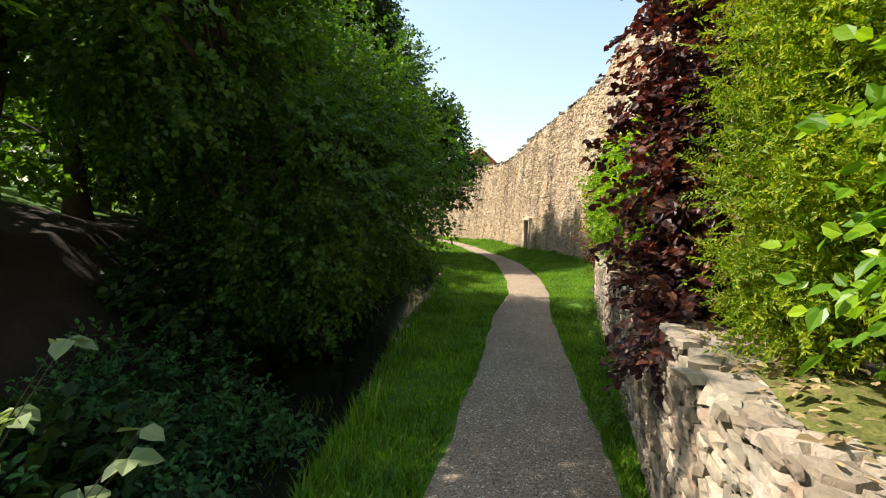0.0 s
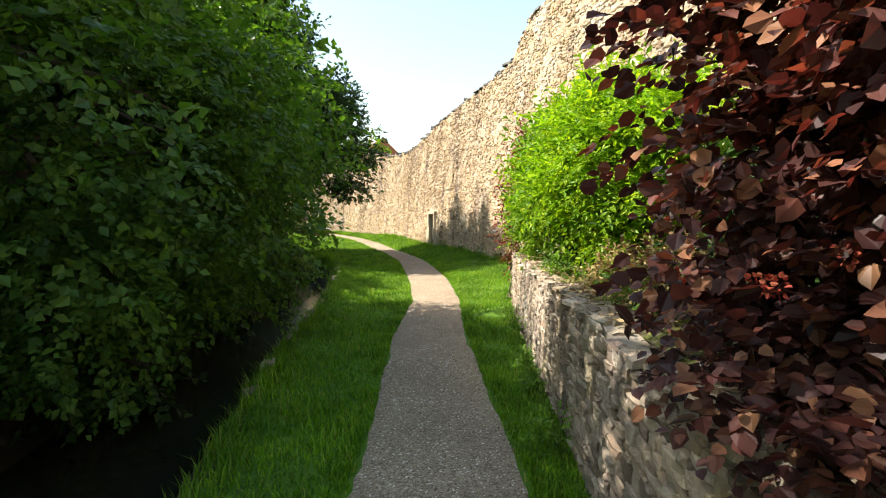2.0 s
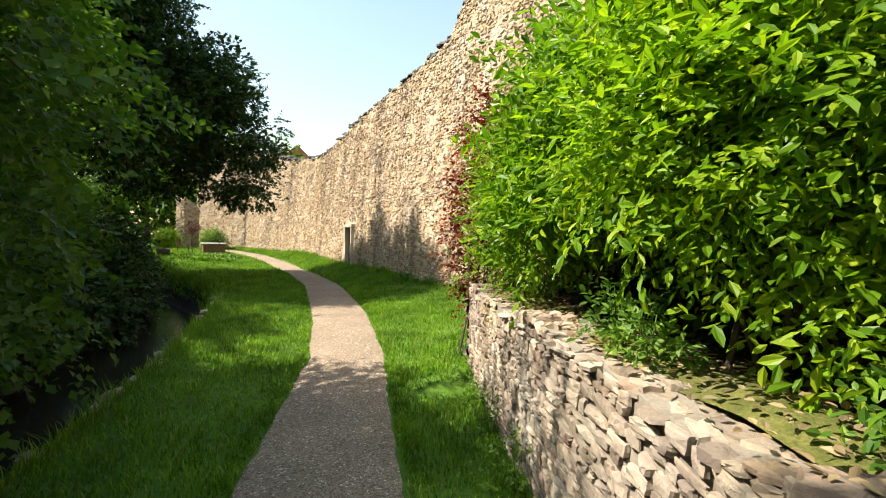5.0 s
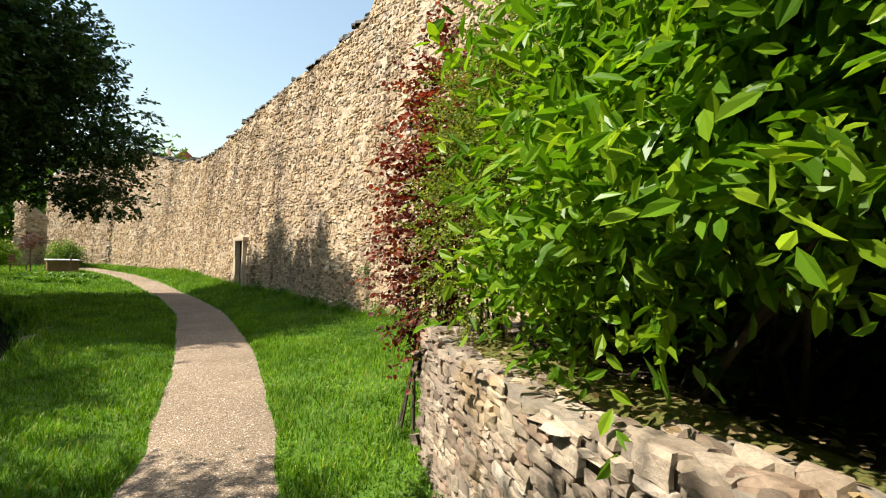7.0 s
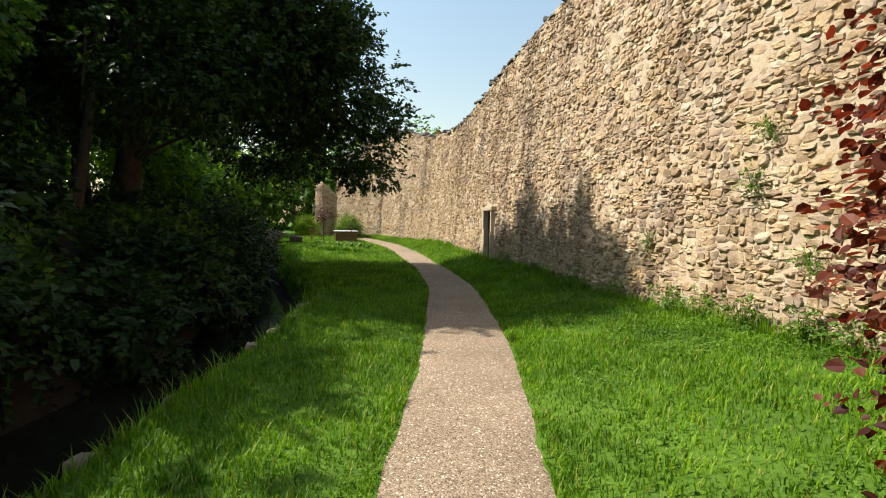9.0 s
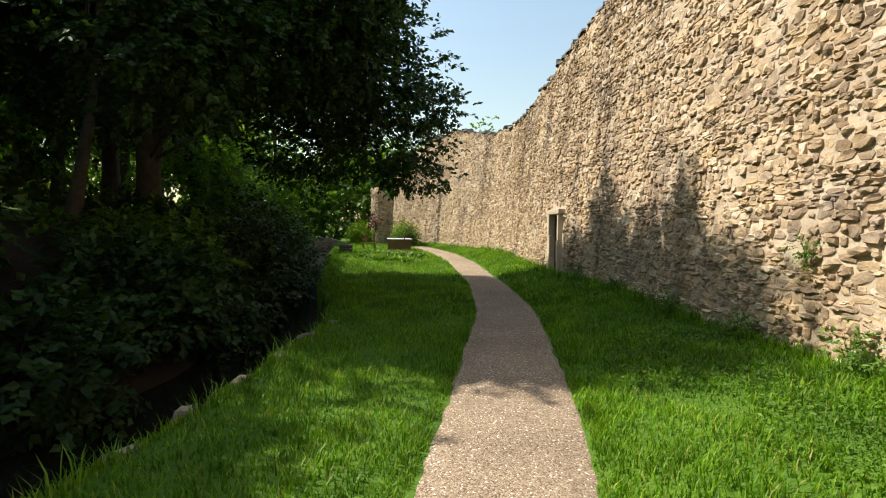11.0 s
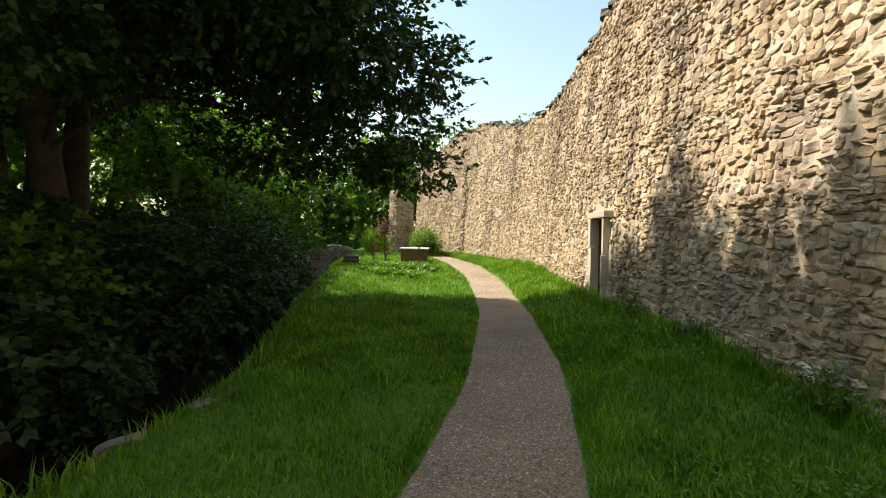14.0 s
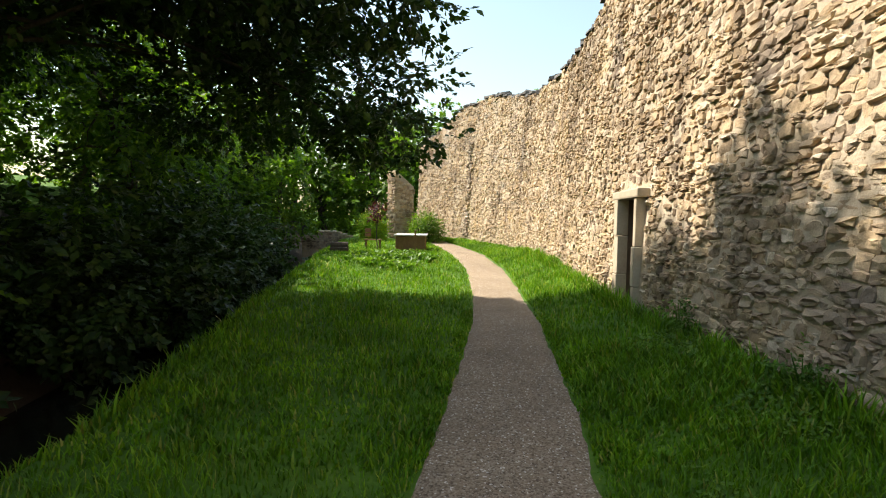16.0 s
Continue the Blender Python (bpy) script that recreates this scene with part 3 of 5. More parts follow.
    build_stones(town, spots, lambda q: 15.0 < q[0] < 20.0 and 0.4 < q[1] < 3.0, M_STONE)
    # broken capping along the top
    cap = []
    s = s_first
    while s < WLEN - 0.3:
        y, p, t, n = wall_frame(s)
        w = 0.3 + 0.4 * rng.random()
        z = float(wall_top(y)) + 0.05 + 0.06 * rng.standard_normal()
        o = p - n * (BATTER * z + 0.12 + 0.1 * rng.random()) + np.array([0, 0, z])
        v, f = STONES[int(rng.integers(32))]
        a = np.array(stone_matrix(o, t, n, np.array([0, 0, 1.0]), w, 0.55, 0.05 + 0.06 * rng.random(), 0.2 * rng.standard_normal()))
        cap.append((v @ a[:3, :3].T + a[:3, 3], f[:, ::-1]))
        s += w * 0.9
    tagged(raw_part("capping", *merge(cap), M_SLATE, town, "dark weathered capping stones"), kind="stuff")


make_town_wall()


def make_door():
    d = thing("door_1", "old oak door in a sandstone frame set in the town wall", "door")
    tagged(d, kind="structure")
    x = float(wall_x(29.2))
    bm = bmesh.new()
    for a, b, zz in ((DOOR_Z0 - 0.3, 1.25, 0), (1.26, 1.98, 0.015), (1.99, DOOR_Z1, -0.01)):
        box_bm(x - 0.09 + zz, x + 0.12, DOOR_Y1 - 0.06, DOOR_Y1 + 0.13 + zz, a, b, 0.015, bm)
    part("jamb", bm, M_DRESSED, d, "pale dressed sandstone jamb")
    bm = bmesh.new()
    for a, b, zz in ((DOOR_Z0 - 0.3, 1.1, 0), (1.11, 1.8, -0.012), (1.81, DOOR_Z1, 0.012)):
        box_bm(x - 0.08 + zz, x + 0.12, DOOR_Y0 - 0.09 + zz, DOOR_Y0 + 0.03, a, b, 0.015, bm)
    part("jamb", bm, M_DRESSED, d, "pale dressed sandstone jamb")
    bm = box_bm(x - 0.10, x + 0.6, DOOR_Y0 - 0.18, DOOR_Y1 + 0.24, DOOR_Z1 + 0.004, DOOR_Z1 + 0.30, 0.03)
    for v in bm.verts:
        if v.co.z > DOOR_Z1 + 0.2:
            v.co.z -= 0.24 * abs(v.co.y - (DOOR_Y0 + DOOR_Y1) / 2)
    part("lintel", bm, M_DRESSED, d, "grey stone lintel with a low gable")
    for a, b in ((DOOR_Y0 + 0.004, DOOR_Y0 + 0.05), (DOOR_Y1 - 0.055, DOOR_Y1 - 0.004)):
        part("door_frame", box_bm(x + 0.123, x + 0.60, a, b, DOOR_Z0 - 0.2, DOOR_Z1 - 0.003, 0.004), M_OLDDOOR, d, "brown oak door frame")
    part("threshold", box_bm(x - 0.12, x + 0.6, DOOR_Y0 - 0.05, DOOR_Y1 + 0.05, DOOR_Z0 - 0.25, DOOR_Z0 - 0.03, 0.02), M_DRESSED, d)
    leaf = part("door_leaf", box_bm(x + 0.55, x + 0.59, DOOR_Y0 + 0.05, DOOR_Y1 - 0.06, DOOR_Z0 - 0.03, DOOR_Z1 - 0.28, 0.004), M_OLDDOOR, d)
    w = (DOOR_Y1 - DOOR_Y0 - 0.11) / 4
    for i in range(4):
        y = DOOR_Y0 + 0.05 + i * w
        part("plank", box_bm(x + 0.515, x + 0.549, y + 0.004, y + w - 0.004, DOOR_Z0 - 0.02, DOOR_Z1 - 0.29, 0.004), M_OLDDOOR, leaf)
    part("back_panel", box_bm(x + 0.9, x + 0.95, DOOR_Y0 - 0.1, DOOR_Y1 + 0.1, DOOR_Z0 - 0.3, DOOR_Z1 + 0.1, 0), M_OLDDOOR, d)


make_door()


# ---- the terrace wall with its bed ----
TERR_Y0, TERR_Y1, TERR_H = -9.0, 12.35, 1.30


def make_terrace():
    tw = thing("wall_terrace", "low dry-laid rubble terrace wall with mossy top", "wall")
    tagged(tw, kind="structure")
    d = np.array([0.5, 1.0, 0.0]) / math.hypot(0.5, 1)
    n = np.array([-d[1], d[0], 0.0])
    length = (TERR_Y1 - TERR_Y0) * math.hypot(0.5, 1)
    o0 = np.array([float(terrace_x(TERR_Y0)), TERR_Y0, 0.0])

    def top(s):
        return TERR_H + 0.04 * math.sin(s * 1.9) + 0.03 * math.sin(s * 4.3)

    segs = 60
    V = []
    for i in range(segs + 1):
        s = length * i / segs
        p = o0 + d * s
        h = top(s)
        V.append([p + np.array([0, 0, -0.4]), p - n * 0.0 + np.array([0, 0, h * 0.5]), p - n * 0.03 + np.array([0, 0, h]), p - n * 0.45 + np.array([0, 0, h - 0.02]), p - n * 0.45 + np.array([0, 0, -0.4])])
    V = np.array(V)
    a, m = V.shape[:2]
    i, j = np.meshgrid(np.arange(a - 1), np.arange(m), indexing="ij")
    jn = (j + 1) % m
    q = np.stack([i * m + j, i * m + jn, (i + 1) * m + jn, (i + 1) * m + j], -1).reshape(-1, 4)
    end = np.array([[(a - 1) * m + 0, (a - 1) * m + 1, (a - 1) * m + 3, (a - 1) * m + 4], [(a - 1) * m + 1, (a - 1) * m + 2, (a - 1) * m + 3, (a - 1) * m + 3]])
    raw_part("core", V.reshape(-1, 3), np.concatenate([q, end[:1]]), M_EARTHJOINT, tw)
    spots = []
    up = np.array([0, 0, 1.0])
    for s, h, w, hh in lay_courses(length, lambda s: top(s) + 0.02, 0.09, 0.27, 0.04, 0.10):
        p = o0 + d * s + up * h
        spots.append(((p[1], p[2]), stone_matrix(p, -d, up, n, w, hh, 0.010 + 0.024 * rng.random() ** 1.5, 0.06 * rng.standard_normal())))
    # the end that turns to the town wall
    e0 = o0 + d * length
    for s, h, w, hh in lay_courses(3.2, lambda s: TERR_H, 0.12, 0.34, 0.055, 0.15):
        p = e0 + np.array([1.0, 0.05, 0]) * s + up * h
        spots.append(((99, 0), stone_matrix(p, np.array([-1.0, -0.05, 0]), up, np.array([-0.05, 1.0, 0]), w, hh, 0.05, 0.05 * rng.standard_normal())))
    # flat stones along the top
    s = 0.1
    while s < length - 0.1:
        w = 0.09 + 0.16 * rng.random()
        for off in (0.05, 0.15, 0.26):
            p = o0 + d * (s + 0.1 * rng.random()) - n * (off + 0.04 * rng.standard_normal()) + up * (top(s) - 0.012)
            spots.append(((p[1], 5.0), stone_matrix(p, d, n, up, w * (0.8 + 0.4 * rng.random()), 0.10 + 0.05 * rng.random(), 0.012 + 0.03 * rng.random() ** 1.5, 0.25 * rng.standard_normal())))
        s += w * 0.92
    build_stones(tw, spots, lambda q: 2.0 < q[0] < 11.9 and 0.72 < q[1] < 4, M_RUBBLE, SLABS)
    raw_part("end_core", np.array([e0, e0 + np.array([4.5, 0.2, 0]), e0 + np.array([4.5, -0.3, 0]), e0 + np.array([0.2, -0.4, 0])]).repeat(2, 0) + np.array([[0, 0, -0.3], [0, 0, 1.28]] * 4), np.array([(0, 1, 3, 2), (2, 3, 5, 4), (4, 5, 7, 6), (6, 7, 1, 0), (1, 7, 5, 3)]), M_EARTHJOINT, tw)
    # bed of soil behind it
    ys = np.arange(TERR_Y0, TERR_Y1 + 0.01, 0.3)
    u = np.linspace(0, 1, 24)
    X = (terrace_x(ys) + 0.44)[:, None] + (wall_x(ys) - 0.02 - terrace_x(ys) - 0.44)[:, None] * u
    Y = np.repeat(ys[:, None], 24, 1)
    Z = 1.2 + 0.06 * wobble(X * 2, Y * 2) + 0.25 * u[None]
    k = len(ys)
    i, j = np.meshgrid(np.arange(k - 1), np.arange(23), indexing="ij")
    q = np.stack([i * 24 + j, i * 24 + j + 1, (i + 1) * 24 + j + 1, (i + 1) * 24 + j], -1).reshape(-1, 4)
    bed = raw_part("planting_bed", np.stack([X, Y, Z], -1).reshape(-1, 3), q, M_BANK, smooth=True)
    tagged(bed, "dark earth bed behind the terrace wall", "flower bed", kind="structure")
    # moss cushions that creep over the top from the bed
    ys = np.arange(0.5, TERR_Y1 - 0.1, 0.05)
    u = np.linspace(0, 1, 12)
    X = (terrace_x(ys) + 0.24 + 0.10 * wobble(ys * 1.3, ys * 0.8))[:, None] + 0.62 * u[None]
    Y = np.repeat(ys[:, None], 12, 1)
    Z = TERR_H - 0.035 + (0.045 + 0.035 * wobble(X * 3.3, Y * 3.1) + 0.02 * wobble(X * 9, Y * 8)) * np.sin(np.pi * np.clip(u * 1.05 + 0.03, 0, 1))[None] ** 0.6
    k = len(ys)
    i, j = np.meshgrid(np.arange(k - 1), np.arange(11), indexing="ij")
    q = np.stack([i * 12 + j, i * 12 + j + 1, (i + 1) * 12 + j + 1, (i + 1) * 12 + j], -1).reshape(-1, 4)
    moss = raw_part("moss", np.stack([X, Y, Z], -1).reshape(-1, 3), q, M_MOSS, smooth=True)
    tagged(moss, "olive and brown moss creeping over the terrace wall top", "moss", kind="stuff")
    m = 1900
    ly = rng.uniform(1.0, 12.2, m)
    lx = terrace_x(ly) + 0.08 + 1.3 * rng.random(m) ** 1.2
    base = np.column_stack([lx, ly, np.where(lx < terrace_x(ly) + 0.75, 1.345, 1.27) + 0.02 * rng.random(m)])
    v, f = leaves(base, np.column_stack([rng.standard_normal((m, 2)), 0.15 * rng.standard_normal(m)]), np.column_stack([0.3 * rng.standard_normal((m, 2)), np.ones(m)]), 0.03 + 0.045 * rng.random(m), LEAF_OVAL)
    litter = raw_part("leaf_litter", v, f, L_LITTER)
    tagged(litter, "dry fallen leaves on the terrace wall and bed", "leaf litter", kind="stuff")


make_terrace()


# ---- shrubs on the terrace ----
def shrub(name, label, lobes, root, material, sprays, per, leaf, shape, stems=7, group="", **kw):
    ob = thing(name, label, "shrub", group)
    lob = np.asarray(lobes, float)
    v, f = foliage(lob, sprays, per, leaf, shape, **kw)
    raw_part("foliage", v, f, material, ob)
    for _ in range(stems):
        k = lob[int(rng.integers(len(lob)))]
        a = np.asarray(root, float) + np.append(0.15 * rng.standard_normal(2), 0)
        e = k[:3] + unit(rng.standard_normal(3)) * k[3:6] * 0.7
        s = np.linspace(0, 1, 6)[:, None]
        c = a + (e - a) * s + np.array([0, 0, 0.3]) * s * (1 - s)
        raw_part("stem", *tube(c, 0.018 * (1.1 - s[:, 0]), 5), M_BARK, ob)
    return ob


def terr(y, off, z):
    return (float(terrace_x(y)) + off, y, z)


def lobe(y, off, z, r, ry=None, rz=None):
    x, y, z = terr(y, off, z)
    return (x, y, z, r, ry or r, rz or r)


shrub("golden_cypress", "feathery golden-green cypress hedge on the terrace", [lobe(2.5, 0.6, 2.2, 0.36, 0.32, 0.7), lobe(2.45, 0.6, 3.2, 0.36, 0.34, 0.9), lobe(2.15, 0.95, 2.4, 0.5, 0.4, 1.0), lobe(2.5, 0.5, 1.62, 0.24, 0.26, 0.22)], terr(2.45, 0.6, 1.2), L_GOLD, 5600, 26, 0.031, LEAF_SIMPLE * np.array([1.0, 0.5, 1.0]), twig=0.2, droop=0.0, rise=0.12, flat=0.25, shell=0.55, bump_amount=0.3)
shrub("green_shrub", "broad-leaved green shrub on the terrace bed", [lobe(1.65, 0.72, 1.85, 0.24, 0.24, 0.4), lobe(1.6, 0.75, 2.6, 0.26, 0.24, 0.5), lobe(1.4, 1.25, 2.1, 0.65, 0.6, 0.7), lobe(0.7, 1.6, 3.0, 0.8, 0.8, 0.9), lobe(-0.6, 1.6, 2.4, 0.9)], terr(1.6, 1.2, 1.2), L_LAUREL, 1500, 8, 0.085, LEAF_OVAL, twig=0.28, flat=0.5)
red = shrub("purple_ninebark", "dark purple-leaved ninebark with red seed heads", [lobe(3.95, 0.2, 2.3, 0.36, 0.38, 0.75), lobe(3.85, 0.25, 3.2, 0.38, 0.4, 0.7), lobe(3.6, 0.42, 1.72, 0.36, 0.4, 0.36), lobe(3.95, 0.55, 2.5, 0.42, 0.4, 0.9), lobe(3.85, 0.4, 4.0, 0.36, 0.36, 0.45), lobe(3.4, 0.45, 2.7, 0.40, 0.4, 0.9), lobe(4.2, 0.6, 1.75, 0.36, 0.42, 0.4), lobe(3.4, 0.25, 1.48, 0.24, 0.35, 0.2), lobe(3.35, 0.02, 1.2, 0.14, 0.28, 0.26), lobe(3.7, 0.05, 1.5, 0.18, 0.3, 0.25)], terr(3.8, 0.5, 1.2), L_RED, 1800, 9, 0.064, LEAF_BROAD, twig=0.24, droop=0.2, stems=22, shell=0.4, bump_amount=0.3)


def seed_heads(owner, lobes, count):
    p, out = spray_points(lobes, count, 0.95, 0.2)
    for q, o in zip(p, out):
        m = 34
        d = unit(rng.standard_normal((m, 3)) + 0.5 * o)
        v, f = leaves(q + d * 0.025, d, rng.standard_normal((m, 3)), 0.012 + 0.012 * rng.random(m), LEAF_BROAD)
        raw_part("seed_head", v, f, L_FLOWER, owner, "cluster of small red seed heads")


seed_heads(red, [lobe(3.9, 0.3, 2.3, 0.5, 0.5, 0.9), lobe(3.7, 0.4, 3.0, 0.5, 0.5, 0.8), lobe(3.9, 0.45, 1.7, 0.45, 0.5, 0.35)], 46)
shrub("golden_spirea", "bright yellow-green shrub hanging over the terrace wall", [lobe(8.0, 0.78, 2.6, 0.62, 0.75, 0.62), lobe(7.2, 1.05, 2.7, 0.70, 0.8, 0.8), lobe(8.45, 0.72, 2.55, 0.38, 0.45, 0.36), lobe(7.8, 0.95, 3.3, 0.6, 0.75, 0.5), lobe(6.6, 1.3, 3.0, 0.5, 0.5, 0.5), lobe(7.2, 1.25, 1.8, 0.5, 0.6, 0.45)], terr(7.8, 1.1, 1.2), L_GREEN, 4200, 9, 0.08, LEAF_LONG * np.array([1.0, 1.3, 1.0]), twig=0.36, rise=0.3, stems=18, shell=0.45, bump_amount=0.38)
shrub("cherry_laurel", "glossy green cherry laurel over the terrace wall", [lobe(10.0, 0.72, 2.55, 0.58, 0.7, 0.5), lobe(9.7, 1.0, 3.2, 0.85, 0.85, 0.75), lobe(10.7, 0.5, 1.85, 0.38, 0.42, 0.32), lobe(10.0, 0.3, 2.2, 0.40, 0.5, 0.40), lobe(9.45, 0.38, 2.5, 0.38, 0.4, 0.38), lobe(9.2, 1.0, 3.0, 0.6, 0.6, 0.5), lobe(9.7, 1.45, 2.3, 0.5, 0.5, 0.4), lobe(10.3, 1.45, 2.1, 0.5, 0.5, 0.4), lobe(10.1, 1.3, 3.6, 0.65, 0.7, 0.6), lobe(8.4, 0.55, 3.0, 0.34, 0.4, 0.3), lobe(8.6, 1.2, 3.3, 0.6, 0.6, 0.6)], terr(10.0, 1.3, 1.2), L_LAUREL, 3200, 8, 0.108, LEAF_LONG * np.array([1.0, 1.35, 1.0]), twig=0.4, rise=0.35, droop=0.05, flat=0.4, stems=22, shell=0.45, bump_amount=0.35)
shrub("box_shrub", "small-leaved olive-green shrub beside the laurel", [lobe(11.75, 0.38, 2.2, 0.40, 0.4, 0.75), lobe(11.6, 0.5, 3.0, 0.45, 0.45, 0.7), lobe(11.3, 0.5, 2.6, 0.42, 0.42, 0.75), lobe(11.4, 0.8, 3.6, 0.45, 0.45, 0.5)], terr(11.8, 0.8, 1.2), L_OLIVE, 3000, 12, 0.034, LEAF_OVAL, twig=0.22, rise=0.2, bump_amount=0.35)
shrub("red_barberry", "tall red-leaved barberry at the end of the terrace wall", [lobe(12.7, 0.25, 2.3, 0.42, 0.4, 1.0), lobe(12.7, 0.3, 1.4, 0.34, 0.32, 0.6), lobe(12.6, 0.45, 3.4, 0.5, 0.45, 0.8)], terr(12.75, 0.25, 0.05), L_BERB, 950, 10, 0.055, LEAF_BROAD, twig=0.32, rise=0.15, stems=16, shell=0.35, bump_amount=0.38)
shrub("dry_shrub", "withered brown and straw-coloured low shrub on the wall top", [lobe(6.3, 0.55, 1.5, 0.24, 0.42, 0.16), lobe(5.75, 0.62, 1.58, 0.26, 0.36, 0.22), lobe(5.3, 0.7, 1.7, 0.24, 0.3, 0.26)], terr(5.8, 0.65, 1.25), L_DRY, 330, 8, 0.05, LEAF_OVAL, 12, twig=0.2, rise=0.2, shell=0.2)
# shrubs that fill the back of the bed; dark leaves carry its deep shade
for y, off, z, r, h in ((5.4, 1.9, 2.0, 0.7, 0.9), (6.8, 2.1, 1.9, 0.8, 0.8), (8.3, 1.75, 1.9, 0.75, 0.75), (9.6, 2.1, 2.0, 0.8, 0.9), (10.9, 1.9, 2.0, 0.7, 0.9)):
    shrub("evergreen_shrub", "dense evergreen shrub at the back of the bed, darkened for shade", [lobe(y, off, z, r, r, h), lobe(y - 0.5, off + 0.3, z + 0.4, r, r, h), lobe(y + 0.4, off + 0.2, z - 0.2, r, r, h * 0.7)], terr(y, off, 1.2), L_ALDER_SHADE, 700, 8, 0.12, LEAF_OVAL, 8, "evergreens behind the terrace wall", shell=0.3, twig=0.35)


# ---- trees ----
def tree(name, label, root, lobes, r0, material, sprays, per, leaf, shape, group="", lean=(0, 0, 0), per_lobe=3, sides=7, limb=0.34, **kw):
    ob = thing(name, label, "tree", group)
    wood_parts = limbs(root, lobes, r0, 0.35, per_lobe, sides, lean, limb)
    raw_part("trunk", *wood_parts[0], M_BARK, ob, smooth=True)
    for piece in wood_parts[1:]:
        raw_part("limb", *piece, M_BARK, ob, smooth=True)
    v, f = foliage(lobes, sprays, per, leaf, shape, **kw)
    raw_part("crown", v, f, material, ob)
    return ob


def gz(x, y):
    return float(ground_z(x, y))


tree("field_maple", "dense green maple hanging over the stream bank", (-2.9, 11.2, gz(-2.9, 11.2) - 0.1), [(-1.7, 9.6, 3.0, 2.0, 2.7, 2.1), (-0.6, 11.8, 3.4, 1.8, 2.2, 1.7), (-2.4, 11.4, 4.9, 2.4, 2.5, 1.6), (-0.4, 12.0, 1.7, 1.3, 1.7, 1.2), (-4.2, 9.6, 5.2, 2.2, 2.4, 1.8), (-0.8, 12.4, 4.8, 1.5, 1.8, 1.3), (-1.7, 9.0, 1.5, 1.2, 1.8, 1.1), (-4.2, 13.2, 4.0, 2.0, 2.2, 2.4), (-0.3, 14.0, 4.2, 1.2, 1.2, 1.3), (-3.2, 7.2, 4.3, 1.5, 1.5, 1.4), (-2.9, 6.9, 6.8, 1.5, 1.7, 1.4), (-2.6, 8.2, 6.1, 1.3, 1.2, 1.1), (-3.4, 5.5, 6.0, 1.2, 1.0, 1.1)], 0.26, L_TREE, 16500, 9, 0.092, LEAF_SIMPLE * np.array([1.0, 1.12, 1.4]), twig=0.4, droop=0.22, shell=0.45, flat=0.6, per_lobe=4)
tree("alder", "large dark alder leaning over the grass and path", (-2.4, 28.8, gz(-2.4, 28.8) - 0.1), [(1.5, 27.0, 7.0, 3.2, 3.6, 2.2), (3.6, 26.8, 6.2, 2.4, 2.4, 1.3), (4.3, 29.6, 4.7, 2.2, 2.0, 1.0), (-1.5, 26.4, 10.0, 3.8, 4.0, 3.0), (-3.5, 29.5, 7.5, 3.5, 3.5, 3.0), (1.2, 30.0, 8.0, 3.0, 2.6, 2.0), (0.5, 23.9, 5.6, 2.2, 2.1, 1.7), (5.4, 28.0, 5.6, 1.3, 1.3, 0.55), (2.8, 26.0, 7.6, 2.0, 2.2, 1.5), (5.2, 30.0, 3.9, 1.3, 1.2, 0.55), (1.5, 31.0, 4.8, 2.0, 1.8, 1.2), (3.2, 27.4, 7.7, 1.9, 3.2, 1.6), (0.5, 27.0, 10.7, 2.4, 4.2, 1.9), (-2.2, 28.4, 12.2, 2.4, 4.0, 1.9), (2.6, 31.4, 6.4, 1.8, 1.6, 1.2), (-0.3, 24.2, 12.3, 1.6, 2.3, 1.1)], 0.36, L_ALDER_SHADE, 21500, 8, 0.142, LEAF_SIMPLE, twig=0.34, droop=0.12, shell=0.35, flat=0.75, per_lobe=3, lean=(-1.5, 0, 0), bump_amount=0.16, limb=0.2)

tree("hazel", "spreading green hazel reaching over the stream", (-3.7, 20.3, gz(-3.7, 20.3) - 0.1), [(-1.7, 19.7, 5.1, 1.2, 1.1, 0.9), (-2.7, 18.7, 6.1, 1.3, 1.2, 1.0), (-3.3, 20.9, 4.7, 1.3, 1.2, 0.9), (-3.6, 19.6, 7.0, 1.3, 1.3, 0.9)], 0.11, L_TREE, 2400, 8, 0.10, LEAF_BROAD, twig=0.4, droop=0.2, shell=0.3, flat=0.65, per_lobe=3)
# crown above the view, lobes set to throw jagged shade on the town wall
SHADE_CROWN = [(-1.5, 24.4, 12.3, 2.3, 1.5, 2.2), (-1.4, 26.2, 12.9, 2.2, 1.1, 2.1), (-1.6, 28.9, 13.6, 2.4, 1.2, 2.4), (-1.6, 31.0, 13.0, 2.2, 1.1, 2.1), (-1.4, 32.4, 11.0, 2.4, 1.4, 2.0), (-1.0, 24.2, 10.0, 2.4, 1.8, 2.0), (-1.0, 27.0, 10.6, 2.4, 2.0, 2.2), (-1.2, 30.2, 10.6, 2.4, 2.0, 2.2), (-1.5, 27.5, 14.6, 0.8, 0.35, 1.5)]
tree("tall_alder", "tall alder added behind the leaning one to shade the wall", (-3.3, 30.4, gz(-3.3, 30.4) - 0.1), SHADE_CROWN, 0.3, L_ALDER_SHADE, 10500, 8, 0.21, LEAF_SIMPLE, twig=0.45, droop=0.1, shell=0.25, flat=0.6, per_lobe=2, bump_amount=0.12, limb=0.2)
